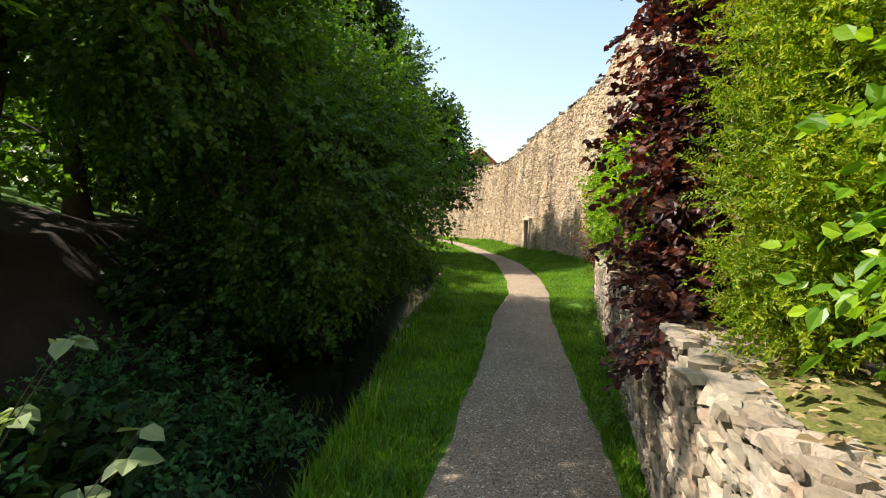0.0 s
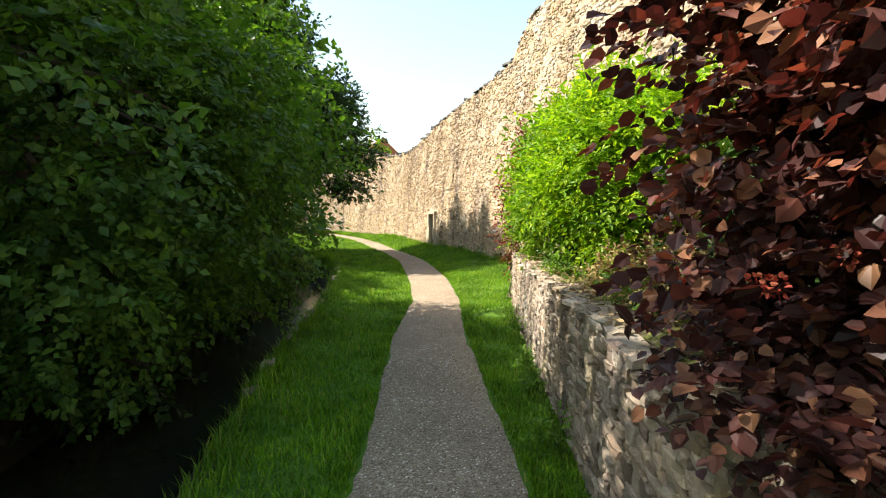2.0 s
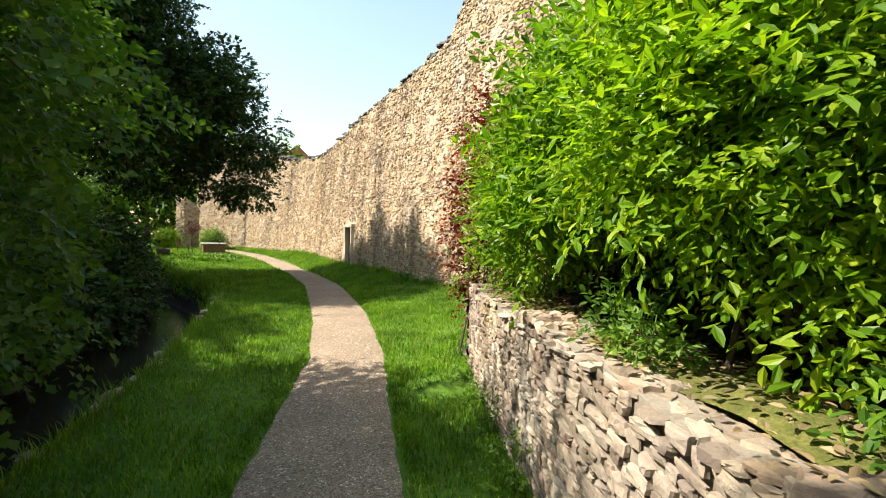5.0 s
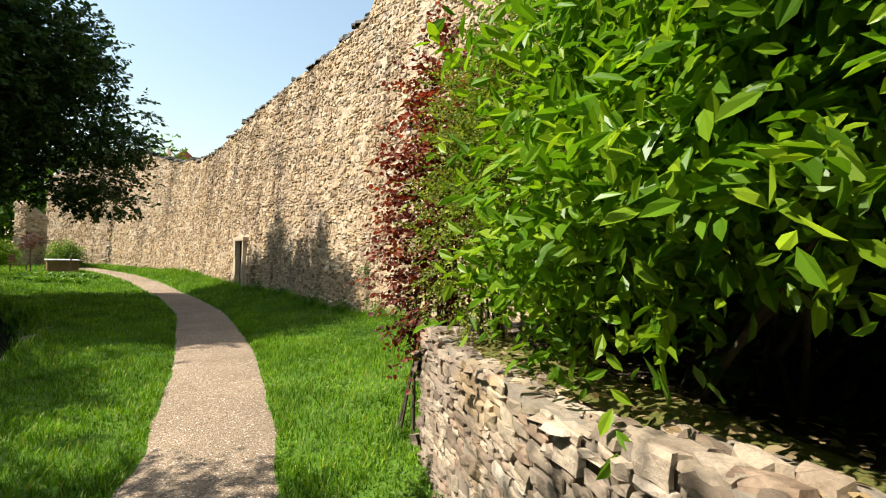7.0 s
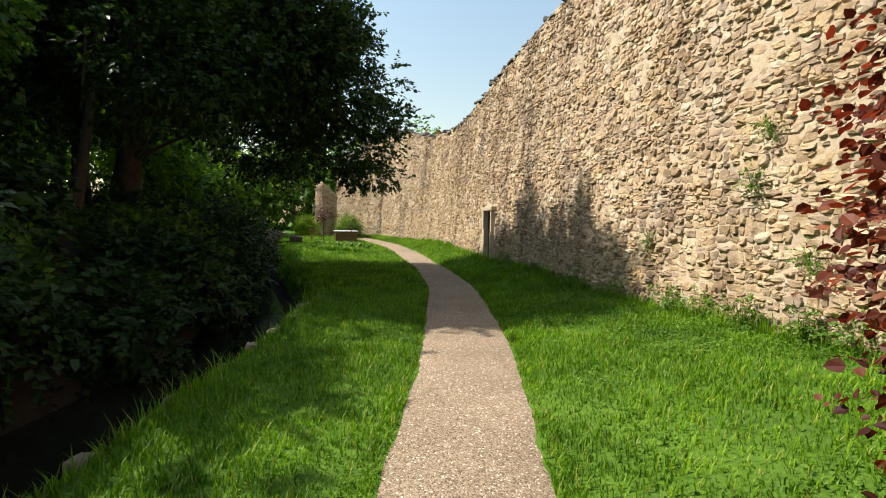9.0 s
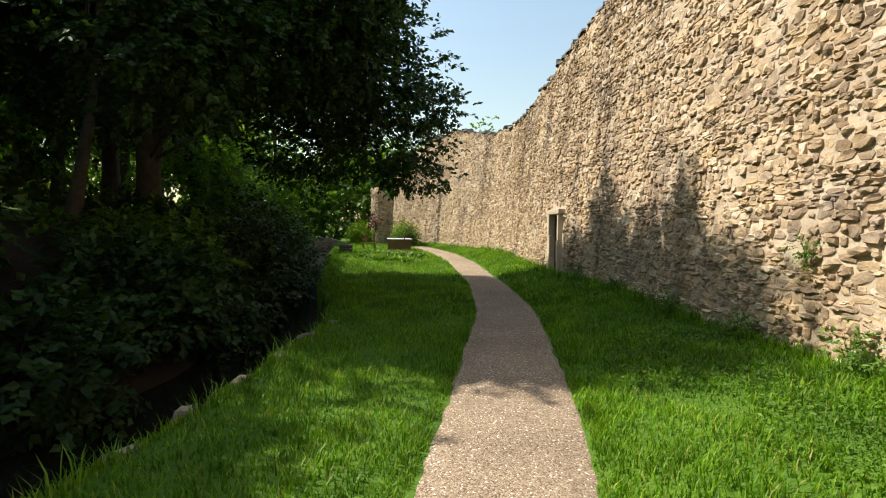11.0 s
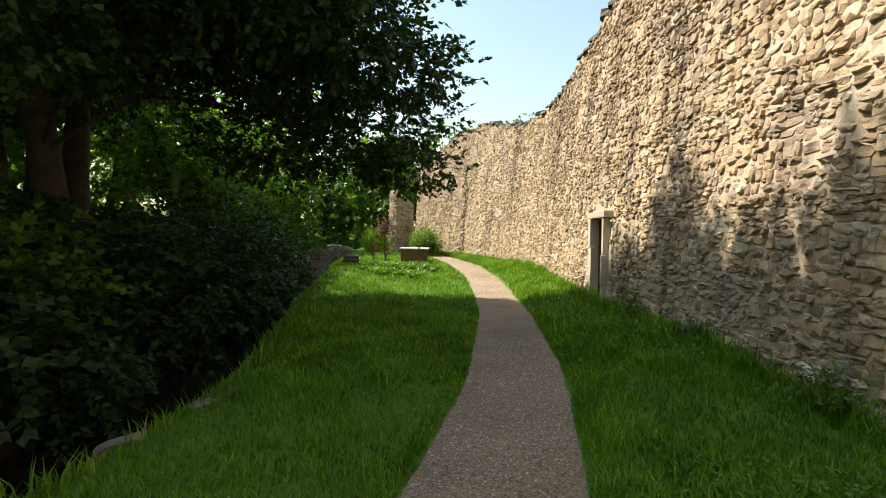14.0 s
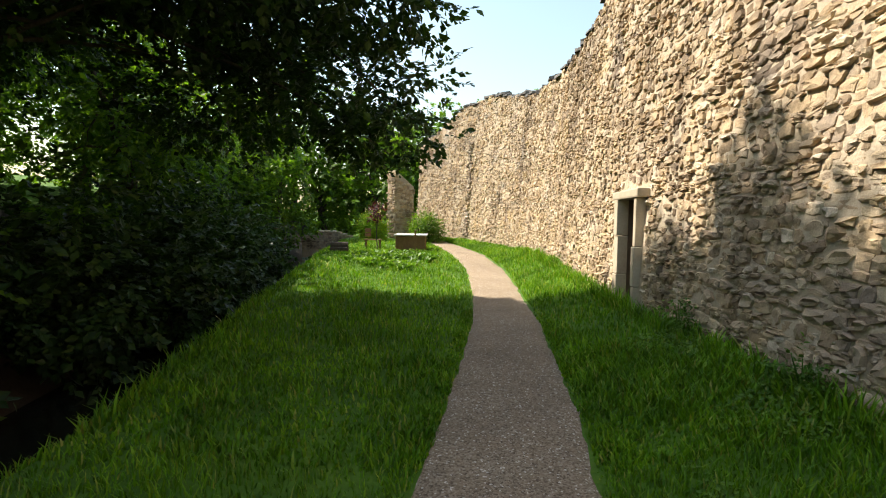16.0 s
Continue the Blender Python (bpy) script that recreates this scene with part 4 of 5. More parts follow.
# unseen narrow top, added for the thin shadow spike on the town wall
tree("young_alder", "slender pointed alder added to cast a spike of shade", (-2.6, 25.7, gz(-2.6, 25.7) - 0.1), [(-1.7, 25.75, 13.5, 0.9, 0.5, 1.6), (-1.5, 25.85, 16.0, 0.4, 0.28, 1.8)], 0.14, L_ALDER_SHADE, 900, 8, 0.16, LEAF_SIMPLE, twig=0.25, droop=0.1, shell=0.2, flat=0.6, per_lobe=2, limb=0.2)


def wood(i, x, y, h, w, low=0.08, group="trees along the far bank", mat=None, far=1.0):
    z = gz(x, y)
    lobes = [(x, y, z + h * (0.55 + 0.4 * max(0, low - 0.08)), w, w, h * (0.34 - 0.25 * max(0, low - 0.08)))]
    for k in range(5):
        a = i * 1.3 + k * 1.6
        lobes.append((x + 0.5 * w * math.cos(a), y + 0.5 * w * math.sin(a), z + h * (low + 0.10 + 0.17 * k), w * 0.66, w * 0.66, h * 0.17))
    tree("bank_tree", "leafy green tree on the far stream bank" if far < 2 else "distant leafy tree beyond the town wall", (x, y, z - 0.1), lobes, 0.12 + h * 0.012, mat or L_WOODS, int((800 + 110 * h) / (2.0 * far)), 8, 0.235 * far ** 0.6, LEAF_SIMPLE, group, per_lobe=2, sides=6, twig=0.5 * far ** 0.5, droop=0.25, shell=0.3)


for i, (x, y, h, w) in enumerate([(-6.5, 4.7, 4.5, 2.2), (-6.2, 8.0, 6.2, 2.5), (-9.5, 9.5, 9, 3.0), (-7.0, 12.5, 8, 2.6), (-8.5, 16.5, 8.5, 2.8), (-10, 21, 9.5, 3.0), (-7.0, 25.0, 10, 2.8), (-7.5, 33.0, 12, 3.2), (-4.0, 36.5, 6.5, 2.4), (-6.5, 42.0, 7.5, 2.8), (-3.0, 46.0, 5.5, 2.2), (-12.5, 1.0, 8, 2.4), (-14, 30, 14, 3.8), (-11, 37, 14, 3.8), (-11.5, 44, 14, 3.8), (-8, 50, 12, 3.4), (-13, 25, 12, 3.6), (-3, 59, 9, 3.0), (2.5, 62, 10, 3.2), (-9.5, 33.5, 13, 3.4), (-15, 41, 15, 4.0), (-13, 48, 15, 4.0)]):
    wood(i, x, y, h, w, 0.36 if y < 10 else 0.1)
for i in range(12):
    wood(i + 50, -19 - 2.5 * math.sin(i * 2.3), 4 + 5.0 * i, 11 + 2 * math.sin(i * 1.7), 3.8, -0.05, "trees along the far bank", None, 1.6)
# dense trees added to darken the bank; three get the shade-toned leaves
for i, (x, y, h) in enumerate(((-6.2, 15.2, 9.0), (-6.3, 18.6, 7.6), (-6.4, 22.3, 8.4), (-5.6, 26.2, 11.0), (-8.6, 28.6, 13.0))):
    wood(i + 80, x, y, h, 2.7, 0.1, far=0.75, mat=None if i in (1, 2) else L_ALDER_SHADE)
wood(70, -4.5, 30.8, 12, 2.4, 0.42)
wood(71, -5.7, 21.2, 6.0, 2.2, 0.38)
for i in range(16):
    wood(i + 20, -13 + i * 2.4, 62 + 5 * math.sin(i * 1.9) + (8 if i > 9 else 0), 11 + 3 * math.sin(i * 2.7), 3.6, 0.0, "woods beyond the wall", None, 2.2)


def bush(name, label, x, y, r, h, material, n, group="", leaf=0.075, shape=LEAF_BROAD):
    z = gz(x, y)
    shrub(name, label, [(x, y, z + h * 0.5, r, r, h * 0.55), (x + 0.4 * r, y - 0.3 * r, z + h * 0.35, r * 0.7, r * 0.7, h * 0.4), (x - 0.4 * r, y + 0.3 * r, z + h * 0.45, r * 0.7, r * 0.7, h * 0.45)], (x, y, z - 0.05), material, n, 8, leaf, shape, 6, group, twig=0.4, shell=0.3)


# two in three bushes take the dark leaf tone to carry the bank's shade
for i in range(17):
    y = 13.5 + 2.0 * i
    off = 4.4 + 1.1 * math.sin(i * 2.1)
    bush("bank_bush", "green bush on the shaded stream bank", float(bank_x(y)) - off, y, 1.5 + 0.3 * math.sin(i * 1.3), (1.7 if 19 < y < 27 else 1.2 if 27 < y < 34 else 3.6) + (0.3 if 19 < y < 34 else 1.2) * math.sin(i * 1.7), L_ALDER_SHADE if i % 3 else L_WOODS, 560, "bushes along the stream", 0.165, LEAF_SIMPLE)
# low bushes, all in the dark tone that paints the stream's shade
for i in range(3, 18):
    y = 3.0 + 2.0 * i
    bush("bank_bush", "low bush hanging over the stream, leaves darkened for shade", float(bank_x(y)) - 3.3 - 0.4 * math.sin(i * 2.7), y, 1.15, 1.7 + 0.4 * math.sin(i * 1.1), L_ALDER_SHADE, 360, "bushes along the stream", 0.15, LEAF_SIMPLE)
# these too have the shade put into their leaf colour
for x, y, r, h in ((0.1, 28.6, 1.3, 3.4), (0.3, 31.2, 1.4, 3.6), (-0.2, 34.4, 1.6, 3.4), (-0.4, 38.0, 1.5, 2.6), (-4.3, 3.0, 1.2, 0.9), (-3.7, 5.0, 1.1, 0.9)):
    bush("bank_bush", "green bush on the shaded stream bank", x, y, r, h, L_ALDER_SHADE, 650, "bushes along the stream", 0.16, LEAF_SIMPLE)


for k, (d, y) in enumerate(((1.5, 3.0), (2.3, 3.9), (1.2, 4.4), (2.0, 5.3), (2.9, 5.9), (1.6, 6.4), (2.6, 7.6), (3.2, 4.6), (3.3, 7.0))):
    bush("nettle_clump", "rank green nettles on the shaded stream bank", float(bank_x(y)) - d, y, 0.55, 0.95 + 0.2 * math.sin(k * 2.2), L_NETTLE, 210, "nettles along the stream", 0.085, LEAF_OVAL)


def make_sprig():
    ob = thing("hazel_sprig", "hazel twig with large pale green leaves", "plant")
    root = np.array([-3.0, 2.2, gz(-3.0, 2.2)])
    vs = []
    for k in range(6):
        tip = np.array([-2.06 + 0.22 * rng.standard_normal(), 2.65 + 0.2 * rng.standard_normal(), 1.25 + 0.16 * rng.standard_normal()])
        t = np.linspace(0, 1, 8)[:, None]
        c = root + (tip - root) * t + np.array([0, 0, 0.5]) * t * (1 - t)
        raw_part("stem", *tube(c, 0.008 * (1.15 - t[:, 0]), 5), M_BARK, ob)
        m = 11
        b = c[[3, 4, 4, 5, 5, 6, 6, 6, 7, 7, 7]]
        a = rng.uniform(0, 6.28, m)
        vs.append(leaves(b, np.column_stack([np.cos(a), np.sin(a), -0.7 * rng.random(m)]), np.column_stack([0.5 * rng.standard_normal((m, 2)), np.ones(m)]), 0.07 + 0.05 * rng.random(m), LEAF_BROAD))
    raw_part("foliage", *merge(vs), L_DOCK, ob)


make_sprig()


# ---- beyond the lawn ----
def make_display_box():
    x0, x1, y0, y1, z = 4.45, 5.75, 41.0, 42.3, 0.86
    ob = thing("display_box", "brown wooden display box with a pale sloping lid", "display case")
    for i in range(5):
        a = x0 + 0.06 + i * (x1 - x0 - 0.12) / 5
        part("front_board", box_bm(a + 0.004, a + (x1 - x0 - 0.12) / 5 - 0.004, y0 + 0.02, y0 + 0.05, z + 0.06, z + 0.76, 0.004), M_WOOD, ob)
    for i in range(4):
        b = y0 + 0.06 + i * (y1 - y0 - 0.12) / 4
        part("side_board", box_bm(x0 + 0.02, x0 + 0.05, b + 0.004, b + (y1 - y0 - 0.12) / 4 - 0.004, z + 0.06, z + 0.76, 0.004), M_WOOD, ob)
        part("side_board", box_bm(x1 - 0.05, x1 - 0.02, b + 0.004, b + (y1 - y0 - 0.12) / 4 - 0.004, z + 0.06, z + 0.76, 0.004), M_WOOD, ob)
    part("back_board", box_bm(x0 + 0.06, x1 - 0.06, y1 - 0.05, y1 - 0.02, z + 0.06, z + 0.76, 0.004), M_WOOD, ob)
    for a in (x0, x1 - 0.08):
        for b in (y0, y1 - 0.08):
            part("leg", box_bm(a, a + 0.08, b, b + 0.08, z - 0.15, z + 0.80, 0.008), M_WOOD, ob)
    bm = box_bm(x0 - 0.06, x1 + 0.06, y0 - 0.06, y1 + 0.06, z + 0.802, z + 0.85, 0.01)
    for v in bm.verts:
        v.co.z += 0.025 * (v.co.y - y0)
    part("lid", bm, M_LID, ob, "pale grey sloping lid")


make_display_box()


def make_bench():
    ob = thing("bench", "dark wooden bench on the sunny lawn", "bench")
    x0, x1, y, z = 2.95, 3.75, 41.6, gz(3.3, 41.6)
    for i in range(3):
        part("seat_slat", box_bm(x0, x1, y + i * 0.13, y + i * 0.13 + 0.11, z + 0.40, z + 0.44, 0.008), M_WOOD, ob)
    for i in range(2):
        part("back_slat", box_bm(x0, x0 + 0.28, y + 0.42, y + 0.45, z + 0.55 + i * 0.2, z + 0.72 + i * 0.2, 0.008), M_WOOD, ob)
    for a in (x0 + 0.06, x1 - 0.12):
        for b in (y + 0.02, y + 0.30):
            part("leg", box_bm(a, a + 0.06, b, b + 0.06, z - 0.05, z + 0.398, 0.006), M_WOOD, ob)


make_bench()


def make_post():
    ob = thing("marker_post", "thin weathered wooden post beside the display box", "post")
    z = gz(5.35, 40.3)
    part("shaft", box_bm(5.32, 5.38, 40.27, 40.33, z - 0.2, z + 0.92, 0.008), M_WOOD, ob)
    part("cap", box_bm(5.305, 5.395, 40.255, 40.345, z + 0.921, z + 0.95, 0.006), M_LID, ob, "pale cap")


make_post()


def make_logs():
    ob = thing("log_pile", "three short dark logs lying on the lawn", "logs")
    z = gz(2.2, 40.0)
    for k, (dy, dz) in enumerate(((0, 0.1), (0.24, 0.1), (0.12, 0.29))):
        c = np.array([(1.85 + 0.14 * i, 40.0 + dy + 0.01 * i, z + dz) for i in range(6)])
        v, f = tube(c, np.full(6, 0.1 + 0.01 * k), 9)
        m = len(v)
        v = np.concatenate([v, c[:1], c[-1:]])
        caps = [(m, (i + 1) % 9, i, i) for i in range(9)] + [(m + 1, m - 9 + i, m - 9 + (i + 1) % 9, m - 9 + (i + 1) % 9) for i in range(9)]
        tri = np.concatenate([f[:, :3], f[:, [0, 2, 3]], np.array(caps)[:, :3]])
        raw_part("log", v, tri, M_BARK, ob)


make_logs()


def make_young_tree():
    x, y = 3.75, 40.2
    z = gz(x, y)
    ob = thing("young_tree", "slim young tree with a small dark crown", "tree")
    raw_part("trunk", *tube(np.array([(x + 0.02 * math.sin(k), y, z - 0.1 + k * 0.19) for k in range(10)]), np.linspace(0.035, 0.018, 10), 7), M_BARK, ob, smooth=True)
    v, f = foliage([(x, y, z + 1.75, 0.3, 0.3, 0.3), (x - 0.15, y, z + 1.45, 0.2, 0.2, 0.15)], 110, 8, 0.07, LEAF_OVAL, twig=0.18)
    raw_part("crown", v, f, L_RED, ob)


make_young_tree()


def make_ruin():
    ob = thing("ruined_pier", "tall broken stub of stone wall beside the lawn", "ruin")
    x, y, z = 3.55, 48.0, gz(3.6, 48.0)
    spots = []
    up = np.array([0, 0, 1.0])
    faces = [(np.array([x - 0.32, y + 0.35, z]), unit(np.array([0.50, -0.72, 0.0])), 0.877), (np.array([x + 0.18, y - 0.37, z]), unit(np.array([0.95, 0.30, 0.0])), 1.1)]
    tops = (4.0, 3.9)
    for (o, d, ln), top in zip(faces, tops):
        n = np.array([d[1], -d[0], 0.0])
        for s, h, w, hh in lay_courses(ln, lambda s: top - 0.9 * (s / ln if ln > 1 else 0.1), 0.14, 0.4, 0.1, 0.22):
            spots.append(((0, 0), stone_matrix(o + d * s + up * (h - 0.1), d, up, n, w, hh, 0.05, 0.05 * rng.standard_normal())))
    a, b, c = faces[0][0], faces[1][0], faces[1][0] + faces[1][1] * 1.1
    e = c + np.array([-0.5, 0.6, 0])
    g = a + np.array([0.3, 0.5, 0])
    ring = [a, b, c, e, g]
    hts = [3.9, 3.9, 3.0, 3.0, 3.9]
    V = np.array([p + np.array([0, 0, -0.3]) for p in ring] + [p + np.array([0, 0, h]) for p, h in zip(ring, hts)])
    F = [(i, (i + 1) % 5, 5 + (i + 1) % 5, 5 + i) for i in range(5)] + [(5, 6, 7, 9), (7, 8, 9, 9)]
    raw_part("core", V, np.array(F[:6]), M_MORTAR, ob)
    build_stones(ob, spots, lambda q: False, M_STONE)


make_ruin()


def make_bridge():
    ob = thing("bridge_parapet", "low arched stone parapet over the stream", "bridge")
    spots, up = [], np.array([0, 0, 1.0])
    x0, ln, y, z = -1.7, 2.9, 48.0, 0.55
    for s, h, w, hh in lay_courses(ln, lambda s: 0.75 + 0.35 * math.sin(math.pi * min(1, s / ln)), 0.16, 0.42, 0.1, 0.2):
        spots.append(((0, 0), stone_matrix(np.array([x0 + s, y, z + h]), np.array([1.0, 0, 0]), up, np.array([0, -1.0, 0]), w, hh, 0.05, 0.05 * rng.standard_normal())))
    k = 12
    V = []
    for i in range(k + 1):
        s = ln * i / k
        t = z + 0.78 + 0.35 * math.sin(math.pi * s / ln)
        V += [(x0 + s, y, -0.6), (x0 + s, y, t), (x0 + s, y + 0.4, t), (x0 + s, y + 0.4, -0.6)]
    F = [(4 * i + j, 4 * i + 4 + j, 4 * i + 4 + (j + 1) % 4, 4 * i + (j + 1) % 4) for i in range(k) for j in range(4)]
    raw_part("core", np.array(V), np.array(F), M_MORTAR, ob)
    cap = []
    for i in range(9):
        s = ln * (i + 0.5) / 9
        t = z + 0.80 + 0.35 * math.sin(math.pi * s / ln)
        v, f = STONES[i]
        a = np.array(stone_matrix(np.array([x0 + s, y + 0.18, t]), np.array([1.0, 0, 0]), np.array([0, 1.0, 0]), up, 0.36, 0.5, 0.07, 0.03))
        cap.append((v @ a[:3, :3].T + a[:3, 3], f))
    raw_part("coping", *merge(cap), M_DRESSED, ob)
    build_stones(ob, spots, lambda q: False, M_RUBBLE)


make_bridge()
bush("round_bush", "clipped round green bush on the lawn", 2.6, 46.5, 0.7, 1.3, L_GREEN, 1500, leaf=0.06)
bush("pale_bush", "pale green bush behind the display box", 5.6, 46.2, 0.75, 1.5, L_WOODS, 1500, leaf=0.06)


def make_comfrey():
    m = 420
    x, y = rng.uniform(2.3, 6.4, m), rng.uniform(34.6, 40.2, m)
    ok = (x < path_l(y) - 0.5) & (((x - 4.4) / 2.1) ** 2 + ((y - 37.6) / 2.4) ** 2 + 0.5 * wobble(x * 1.2, y * 1.2) < 0.8)
    x, y = x[ok], y[ok]
    base = np.column_stack([x, y, ground_z(x, y) + 0.05])
    vs = []
    for k in range(5):
        a = rng.uniform(0, 6.28, len(x))
        vs.append(leaves(base, np.column_stack([np.cos(a), np.sin(a), 0.9 + 0.4 * rng.random(len(x))]), np.column_stack([-np.cos(a), -np.sin(a), np.ones(len(x))]), 0.15 + 0.13 * rng.random(len(x)), LEAF_OVAL))
    ob = raw_part("comfrey_patch", *merge(vs), L_WEED)
    tagged(ob, "patch of large-leaved bright green weeds on the lawn", "plants", kind="stuff")


make_comfrey()


def make_dark_strip():
    # narrow column of darker stones, slightly proud of the town wall
    ob = thing("wall_dark_strip", "narrow dark stone strip on the town wall", "buttress")
    y, p, t, n = wall_frame(s_of(46.6))
    up = np.array([0, 0, 1.0]) - n * BATTER
    spots = []
    for s, h, w, hh in lay_courses(0.34, lambda s: 5.6, 0.16, 0.3, 0.12, 0.22):
        z = h + float(wall_z(y)) - 0.15
        spots.append(((0, 0), stone_matrix(p - n * BATTER * max(0, z - 0.5) + t * (s - 0.17) + np.array([0, 0, z]) + n * 0.02, t, up, n, w * 1.1, hh * 1.1, 0.09, 0.05)))
    build_stones(ob, spots, lambda q: True, M_RUBBLE)


make_dark_strip()


def make_house():
    ob = thing("town_house", "pale plastered house with a red tiled roof behind the wall", "house")
    x, y, z0, z1 = 19.0, 78.0, 1.0, 12.2
    part("wall", box_bm(x - 3.5, x + 3.5, y - 4, y + 4, z0, z1, 0), M_PLASTER, ob)
    bm = bmesh.new()
    v = [bm.verts.new(c) for c in ((x - 3.9, y - 4.3, z1 - 0.2), (x + 3.9, y - 4.3, z1 - 0.2), (x + 3.9, y + 4.3, z1 - 0.2), (x - 3.9, y + 4.3, z1 - 0.2), (x, y - 4.3, z1 + 3.2), (x, y + 4.3, z1 + 3.2))]
    for f in ((0, 1, 4), (1, 2, 5, 4), (2, 3, 5), (3, 0, 4, 5), (3, 2, 1, 0)):
        bm.faces.new([v[i] for i in f])
    part("roof", bm, M_TILE, ob)
    part("chimney", box_bm(x - 1.2, x - 0.7, y - 1, y - 0.5, z1 + 1.5, z1 + 3.7, 0.02), M_PLASTER, ob)


make_house()


def make_edging():
    ob = thing("bank_edging", "broken row of rough stones sunk along the stream bank", "edging")
    y = 9.0
    metas = [raw_mesh("stone", v, f, M_RUBBLE) for v, f in SLABS[:10]]
    k = 0
    while y < 24:
        x = float(bank_x(y)) - 0.10 + 0.05 * float(rng.standard_normal())
        st = new("stone", metas[k % 10])
        st.parent = ob
        d = np.array([0.37, 0.93, 0.0])
        st.matrix_basis = stone_matrix(np.array([x, y, float(ground_z(x + 0.12, y)) - 0.045]), d, np.array([-0.93, 0.37, 0.0]), np.array([0, 0, 1.0]), 0.22 + 0.2 * rng.random(), 0.2, 0.05 + 0.03 * rng.random(), 0.2 * rng.standard_normal())
        y += 0.45 + 0.8 * rng.random()
        k += 1


make_edging()


# ---- weeds ----
def weed(label, x, y, z, r, h, material, n, leaf, shape=LEAF_OVAL, group="weeds by the walls"):
    ob = thing("weed", label, "weed", group)
    v, f = foliage([(x, y, z + h * 0.45, r, r, h * 0.5), (x + 0.3 * r, y - 0.5 * r, z + h * 0.3, r * 0.6, r * 0.6, h * 0.3)], n, 7, leaf, shape, twig=0.16, shell=0.2, rise=0.3)
    raw_part("foliage", v, f, material, ob)
    for k in range(5):
        raw_part("stem", *tube(np.array([(x, y, z - 0.05), (x + 0.2 * r * math.cos(k), y + 0.2 * r * math.sin(k), z + h * 0.4), (x + 0.5 * r * math.cos(k), y + 0.5 * r * math.sin(k), z + h * 0.85)]), (0.006, 0.005, 0.003), 4), L_WEED, ob)


for k, y in enumerate((14.6, 15.5, 16.1, 17.0, 17.8, 18.6, 20.4, 22.3, 24.6, 26.8)):
    weed("leafy green weed at the foot of the town wall", float(wall_x(y)) - 0.2, y, float(wall_z(y)) - 0.02, 0.22 + 0.08 * math.sin(k * 2.0), 0.45 + 0.15 * math.sin(k * 3.1), L_WEED, 70, 0.05)
for y, h in ((16.2, 1.3), (17.1, 2.35), (16.9, 3.1), (19.4, 1.5)):
    weed("small green plant rooted in the town wall joints", float(wall_x(y)) + BATTER * (h - 0.5) - 0.10, y, h + 0.2, 0.14, 0.25, L_WEED, 34, 0.04)
for k, y in enumerate((4.8, 6.3, 7.6, 8.6, 9.6, 10.6, 11.4, 12.0)):
    weed("green weeds at the foot of the terrace wall", float(terrace_x(y)) - 0.12, y, 0.0, 0.15 + 0.04 * math.sin(k * 2.0), 0.35 + 0.15 * math.sin(k * 1.7), L_WEED, 60, 0.04)
for y, o, r, h in ((8.72, 0.38, 0.13, 0.50), (8.36, 0.36, 0.13, 0.34)):
    weed("tall leafy green plant growing out of the terrace wall", float(terrace_x(y)) + o, y, 1.27, r, h, L_WEED, 42, 0.068, LEAF_LONG * np.array([1.0, 1.5, 1.0]), "weeds on the terrace wall")
for k, (y, o) in enumerate(((7.1, 0.5), (6.6, 0.62), (6.0, 0.52), (5.5, 0.6))):
    weed("fresh green weed on top of the terrace wall", float(terrace_x(y)) + o, y, 1.27, 0.17 + 0.04 * math.sin(k * 2.3), 0.30 + 0.06 * math.sin(k * 3.0), L_WEED, 60, 0.05, group="weeds on the terrace wall")


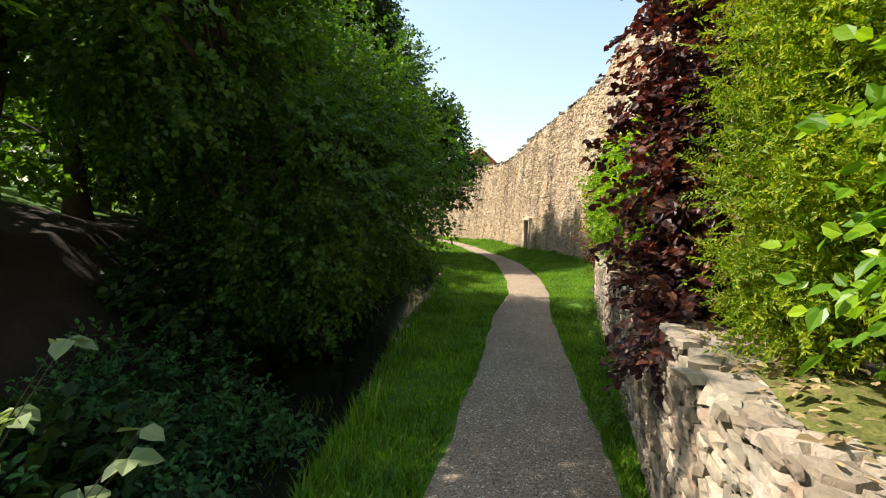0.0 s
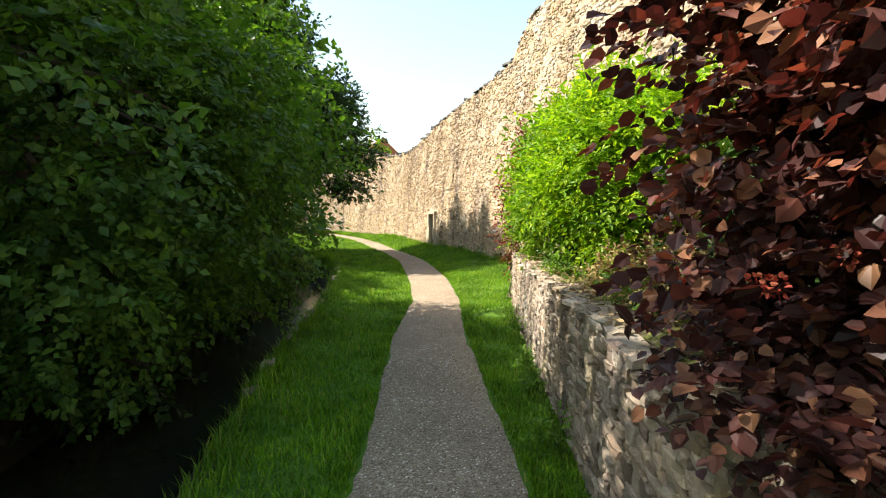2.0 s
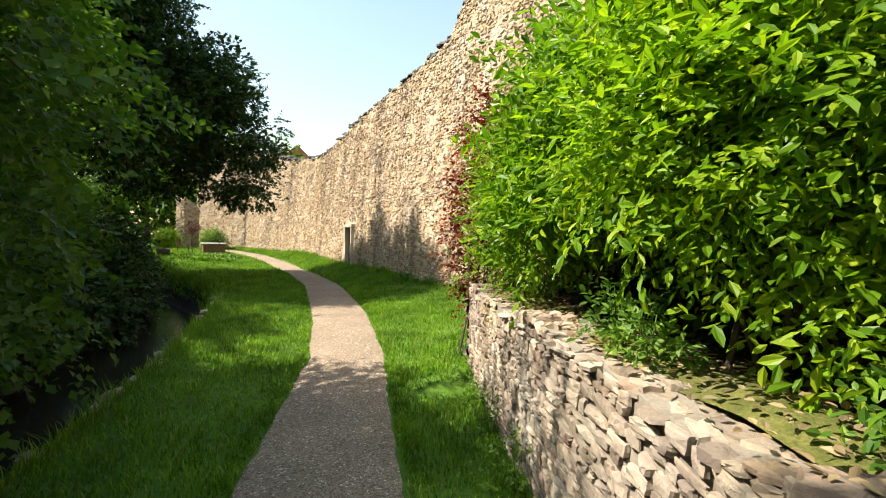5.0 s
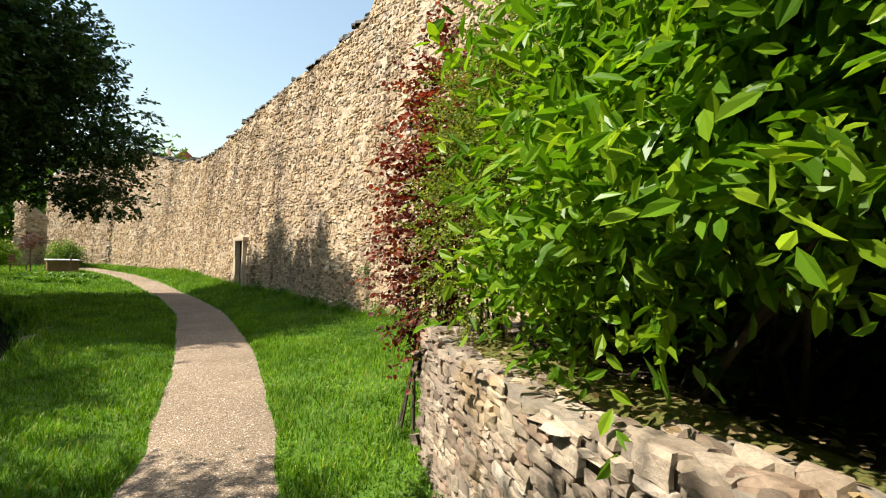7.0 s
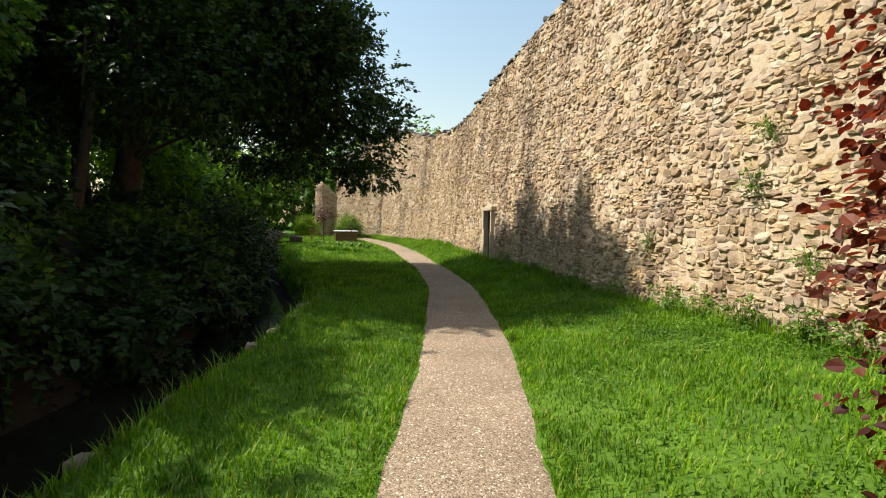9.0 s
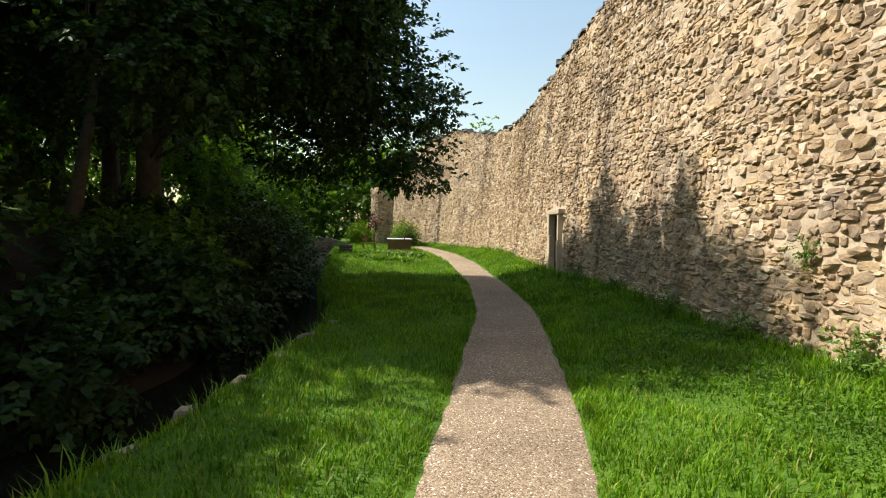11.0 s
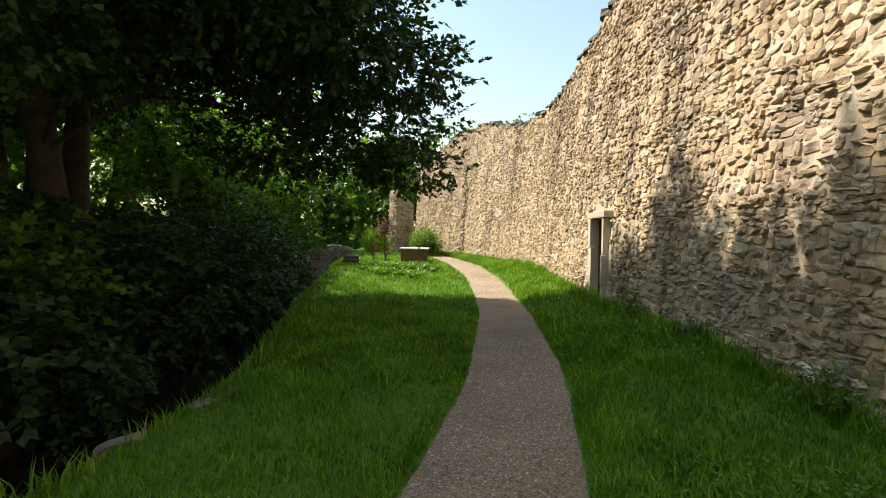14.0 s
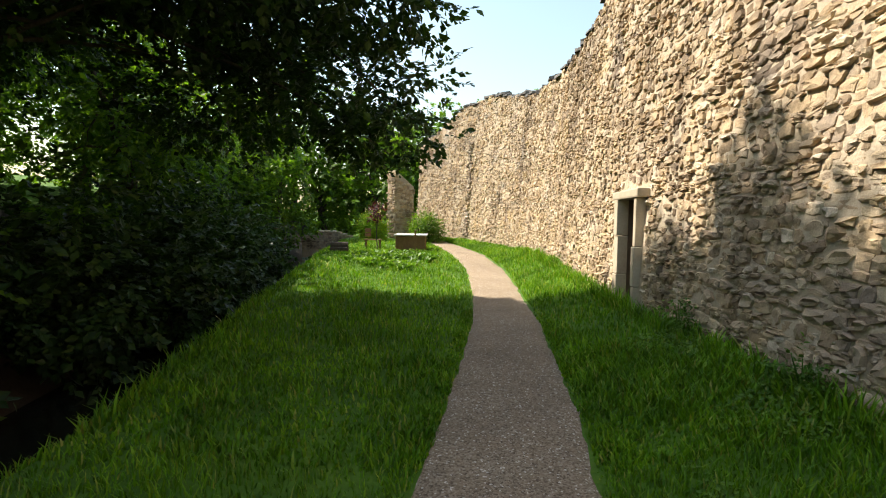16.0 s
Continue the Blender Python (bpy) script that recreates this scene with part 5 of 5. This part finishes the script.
# ---- grass ----
def make_grass():
    def scatter(n, y0, y1, xl, xr):
        y = rng.uniform(y0, y1, n)
        a, b = xl(y), xr(y)
        return a + (b - a) * rng.random(n), y

    sets = []
    for n, y0, y1, xl, xr, h in (
        (26000, 2.0, 14.0, lambda y: bank_x(y) - 0.25, lambda y: path_l(y) + 0.04, 0.075),
        (14000, 2.0, 13.0, lambda y: path_r(y) - 0.04, lambda y: np.minimum(terrace_x(y), 6.5), 0.08),
        (52000, 12.3, 27.0, lambda y: path_r(y) - 0.04, lambda y: wall_x(y) - 0.04, 0.10),
        (36000, 14.0, 27.0, lambda y: bank_x(y) - 0.3, lambda y: path_l(y) + 0.04, 0.09),
        (30000, 27.0, 46.0, lambda y: bank_x(y) - 0.3, lambda y: path_l(y) + 0.04, 0.12),
        (14000, 27.0, 48.0, lambda y: path_r(y) - 0.04, lambda y: wall_x(y) - 0.04, 0.13),
        (5000, 12.5, 40.0, lambda y: wall_x(y) - 0.35, lambda y: wall_x(y) - 0.03, 0.22),
        (5000, 2.0, 36.0, lambda y: bank_x(y) - 0.5, lambda y: bank_x(y) + 0.15, 0.20),
        (9000, 2.0, 30.0, lambda y: path_r(y) - 0.09, lambda y: path_r(y) + 0.13, 0.07),
        (9000, 2.0, 30.0, lambda y: path_l(y) - 0.13, lambda y: path_l(y) + 0.09, 0.07),
        (3000, -2.0, 8.0, lambda y: bank_x(y) - 2.6, lambda y: bank_x(y) - 1.0, 0.26),
    ):
        x, y = scatter(n, y0, y1, xl, xr)
        sets.append(np.column_stack([x, y, h * (0.45 + 0.9 * rng.random(n)) * (1 + 0.38 * wobble(x * 1.5, y * 1.5) + 0.25 * wobble(x * 4.3, y * 3.9))]))
    g = np.concatenate(sets)
    n = len(g)
    z = ground_z(g[:, 0], g[:, 1])
    a = rng.uniform(0, 2 * np.pi, n)
    lean = 0.25 + 0.6 * rng.random(n)
    dirx = np.column_stack([np.cos(a), np.sin(a), np.zeros(n)])
    side = np.column_stack([-np.sin(a), np.cos(a), np.zeros(n)])
    h, w = g[:, 2:3], (0.004 + 0.004 * rng.random(n))[:, None] * (1 + (g[:, 1:2] > 24) * 0.8)
    p = np.column_stack([g[:, :2], z - 0.01])
    up = np.array([0, 0, 1.0])
    v = np.stack([p - side * w, p + side * w, p + up * h * 0.6 + dirx * h * lean[:, None] * 0.3 + side * w * 0.8, p + up * h * 0.6 + dirx * h * lean[:, None] * 0.3 - side * w * 0.8, p + up * h + dirx * h * lean[:, None]], 1)
    o = np.arange(n)[:, None] * 5
    f = np.concatenate([np.array([[0, 1, 2, 3]]) + o, np.array([[3, 2, 4, 4]]) + o])
    tri = np.concatenate([f[:n, [0, 1, 2]], f[:n, [0, 2, 3]], f[n:, [0, 1, 2]]])
    ob = raw_part("grass", v.reshape(-1, 3), tri, L_GRASS)
    m = 16000
    y = rng.uniform(12.6, 27.0, m)
    x = path_r(y) + 0.5 + (wall_x(y) - path_r(y) - 0.6) * rng.random(m) ** 0.8
    ok = wobble(x * 0.8, y * 0.8) > -0.1
    x, y = x[ok], y[ok]
    a = rng.uniform(0, 6.28, len(x))
    base = np.column_stack([x, y, ground_z(x, y) + 0.03 + 0.05 * rng.random(len(x))])
    cl = raw_part("clover", *leaves(base, np.column_stack([np.cos(a), np.sin(a), 0.3 * rng.standard_normal(len(x))]), np.column_stack([0.4 * rng.standard_normal((len(x), 2)), np.ones(len(x))]), 0.03 + 0.03 * rng.random(len(x)), LEAF_SIMPLE), L_WEED)
    tagged(cl, "low broad-leaved weeds among the grass", "weeds", kind="stuff")
    tagged(ob, "lush unmown grass on both sides of the path", "grass", kind="stuff")


make_grass()
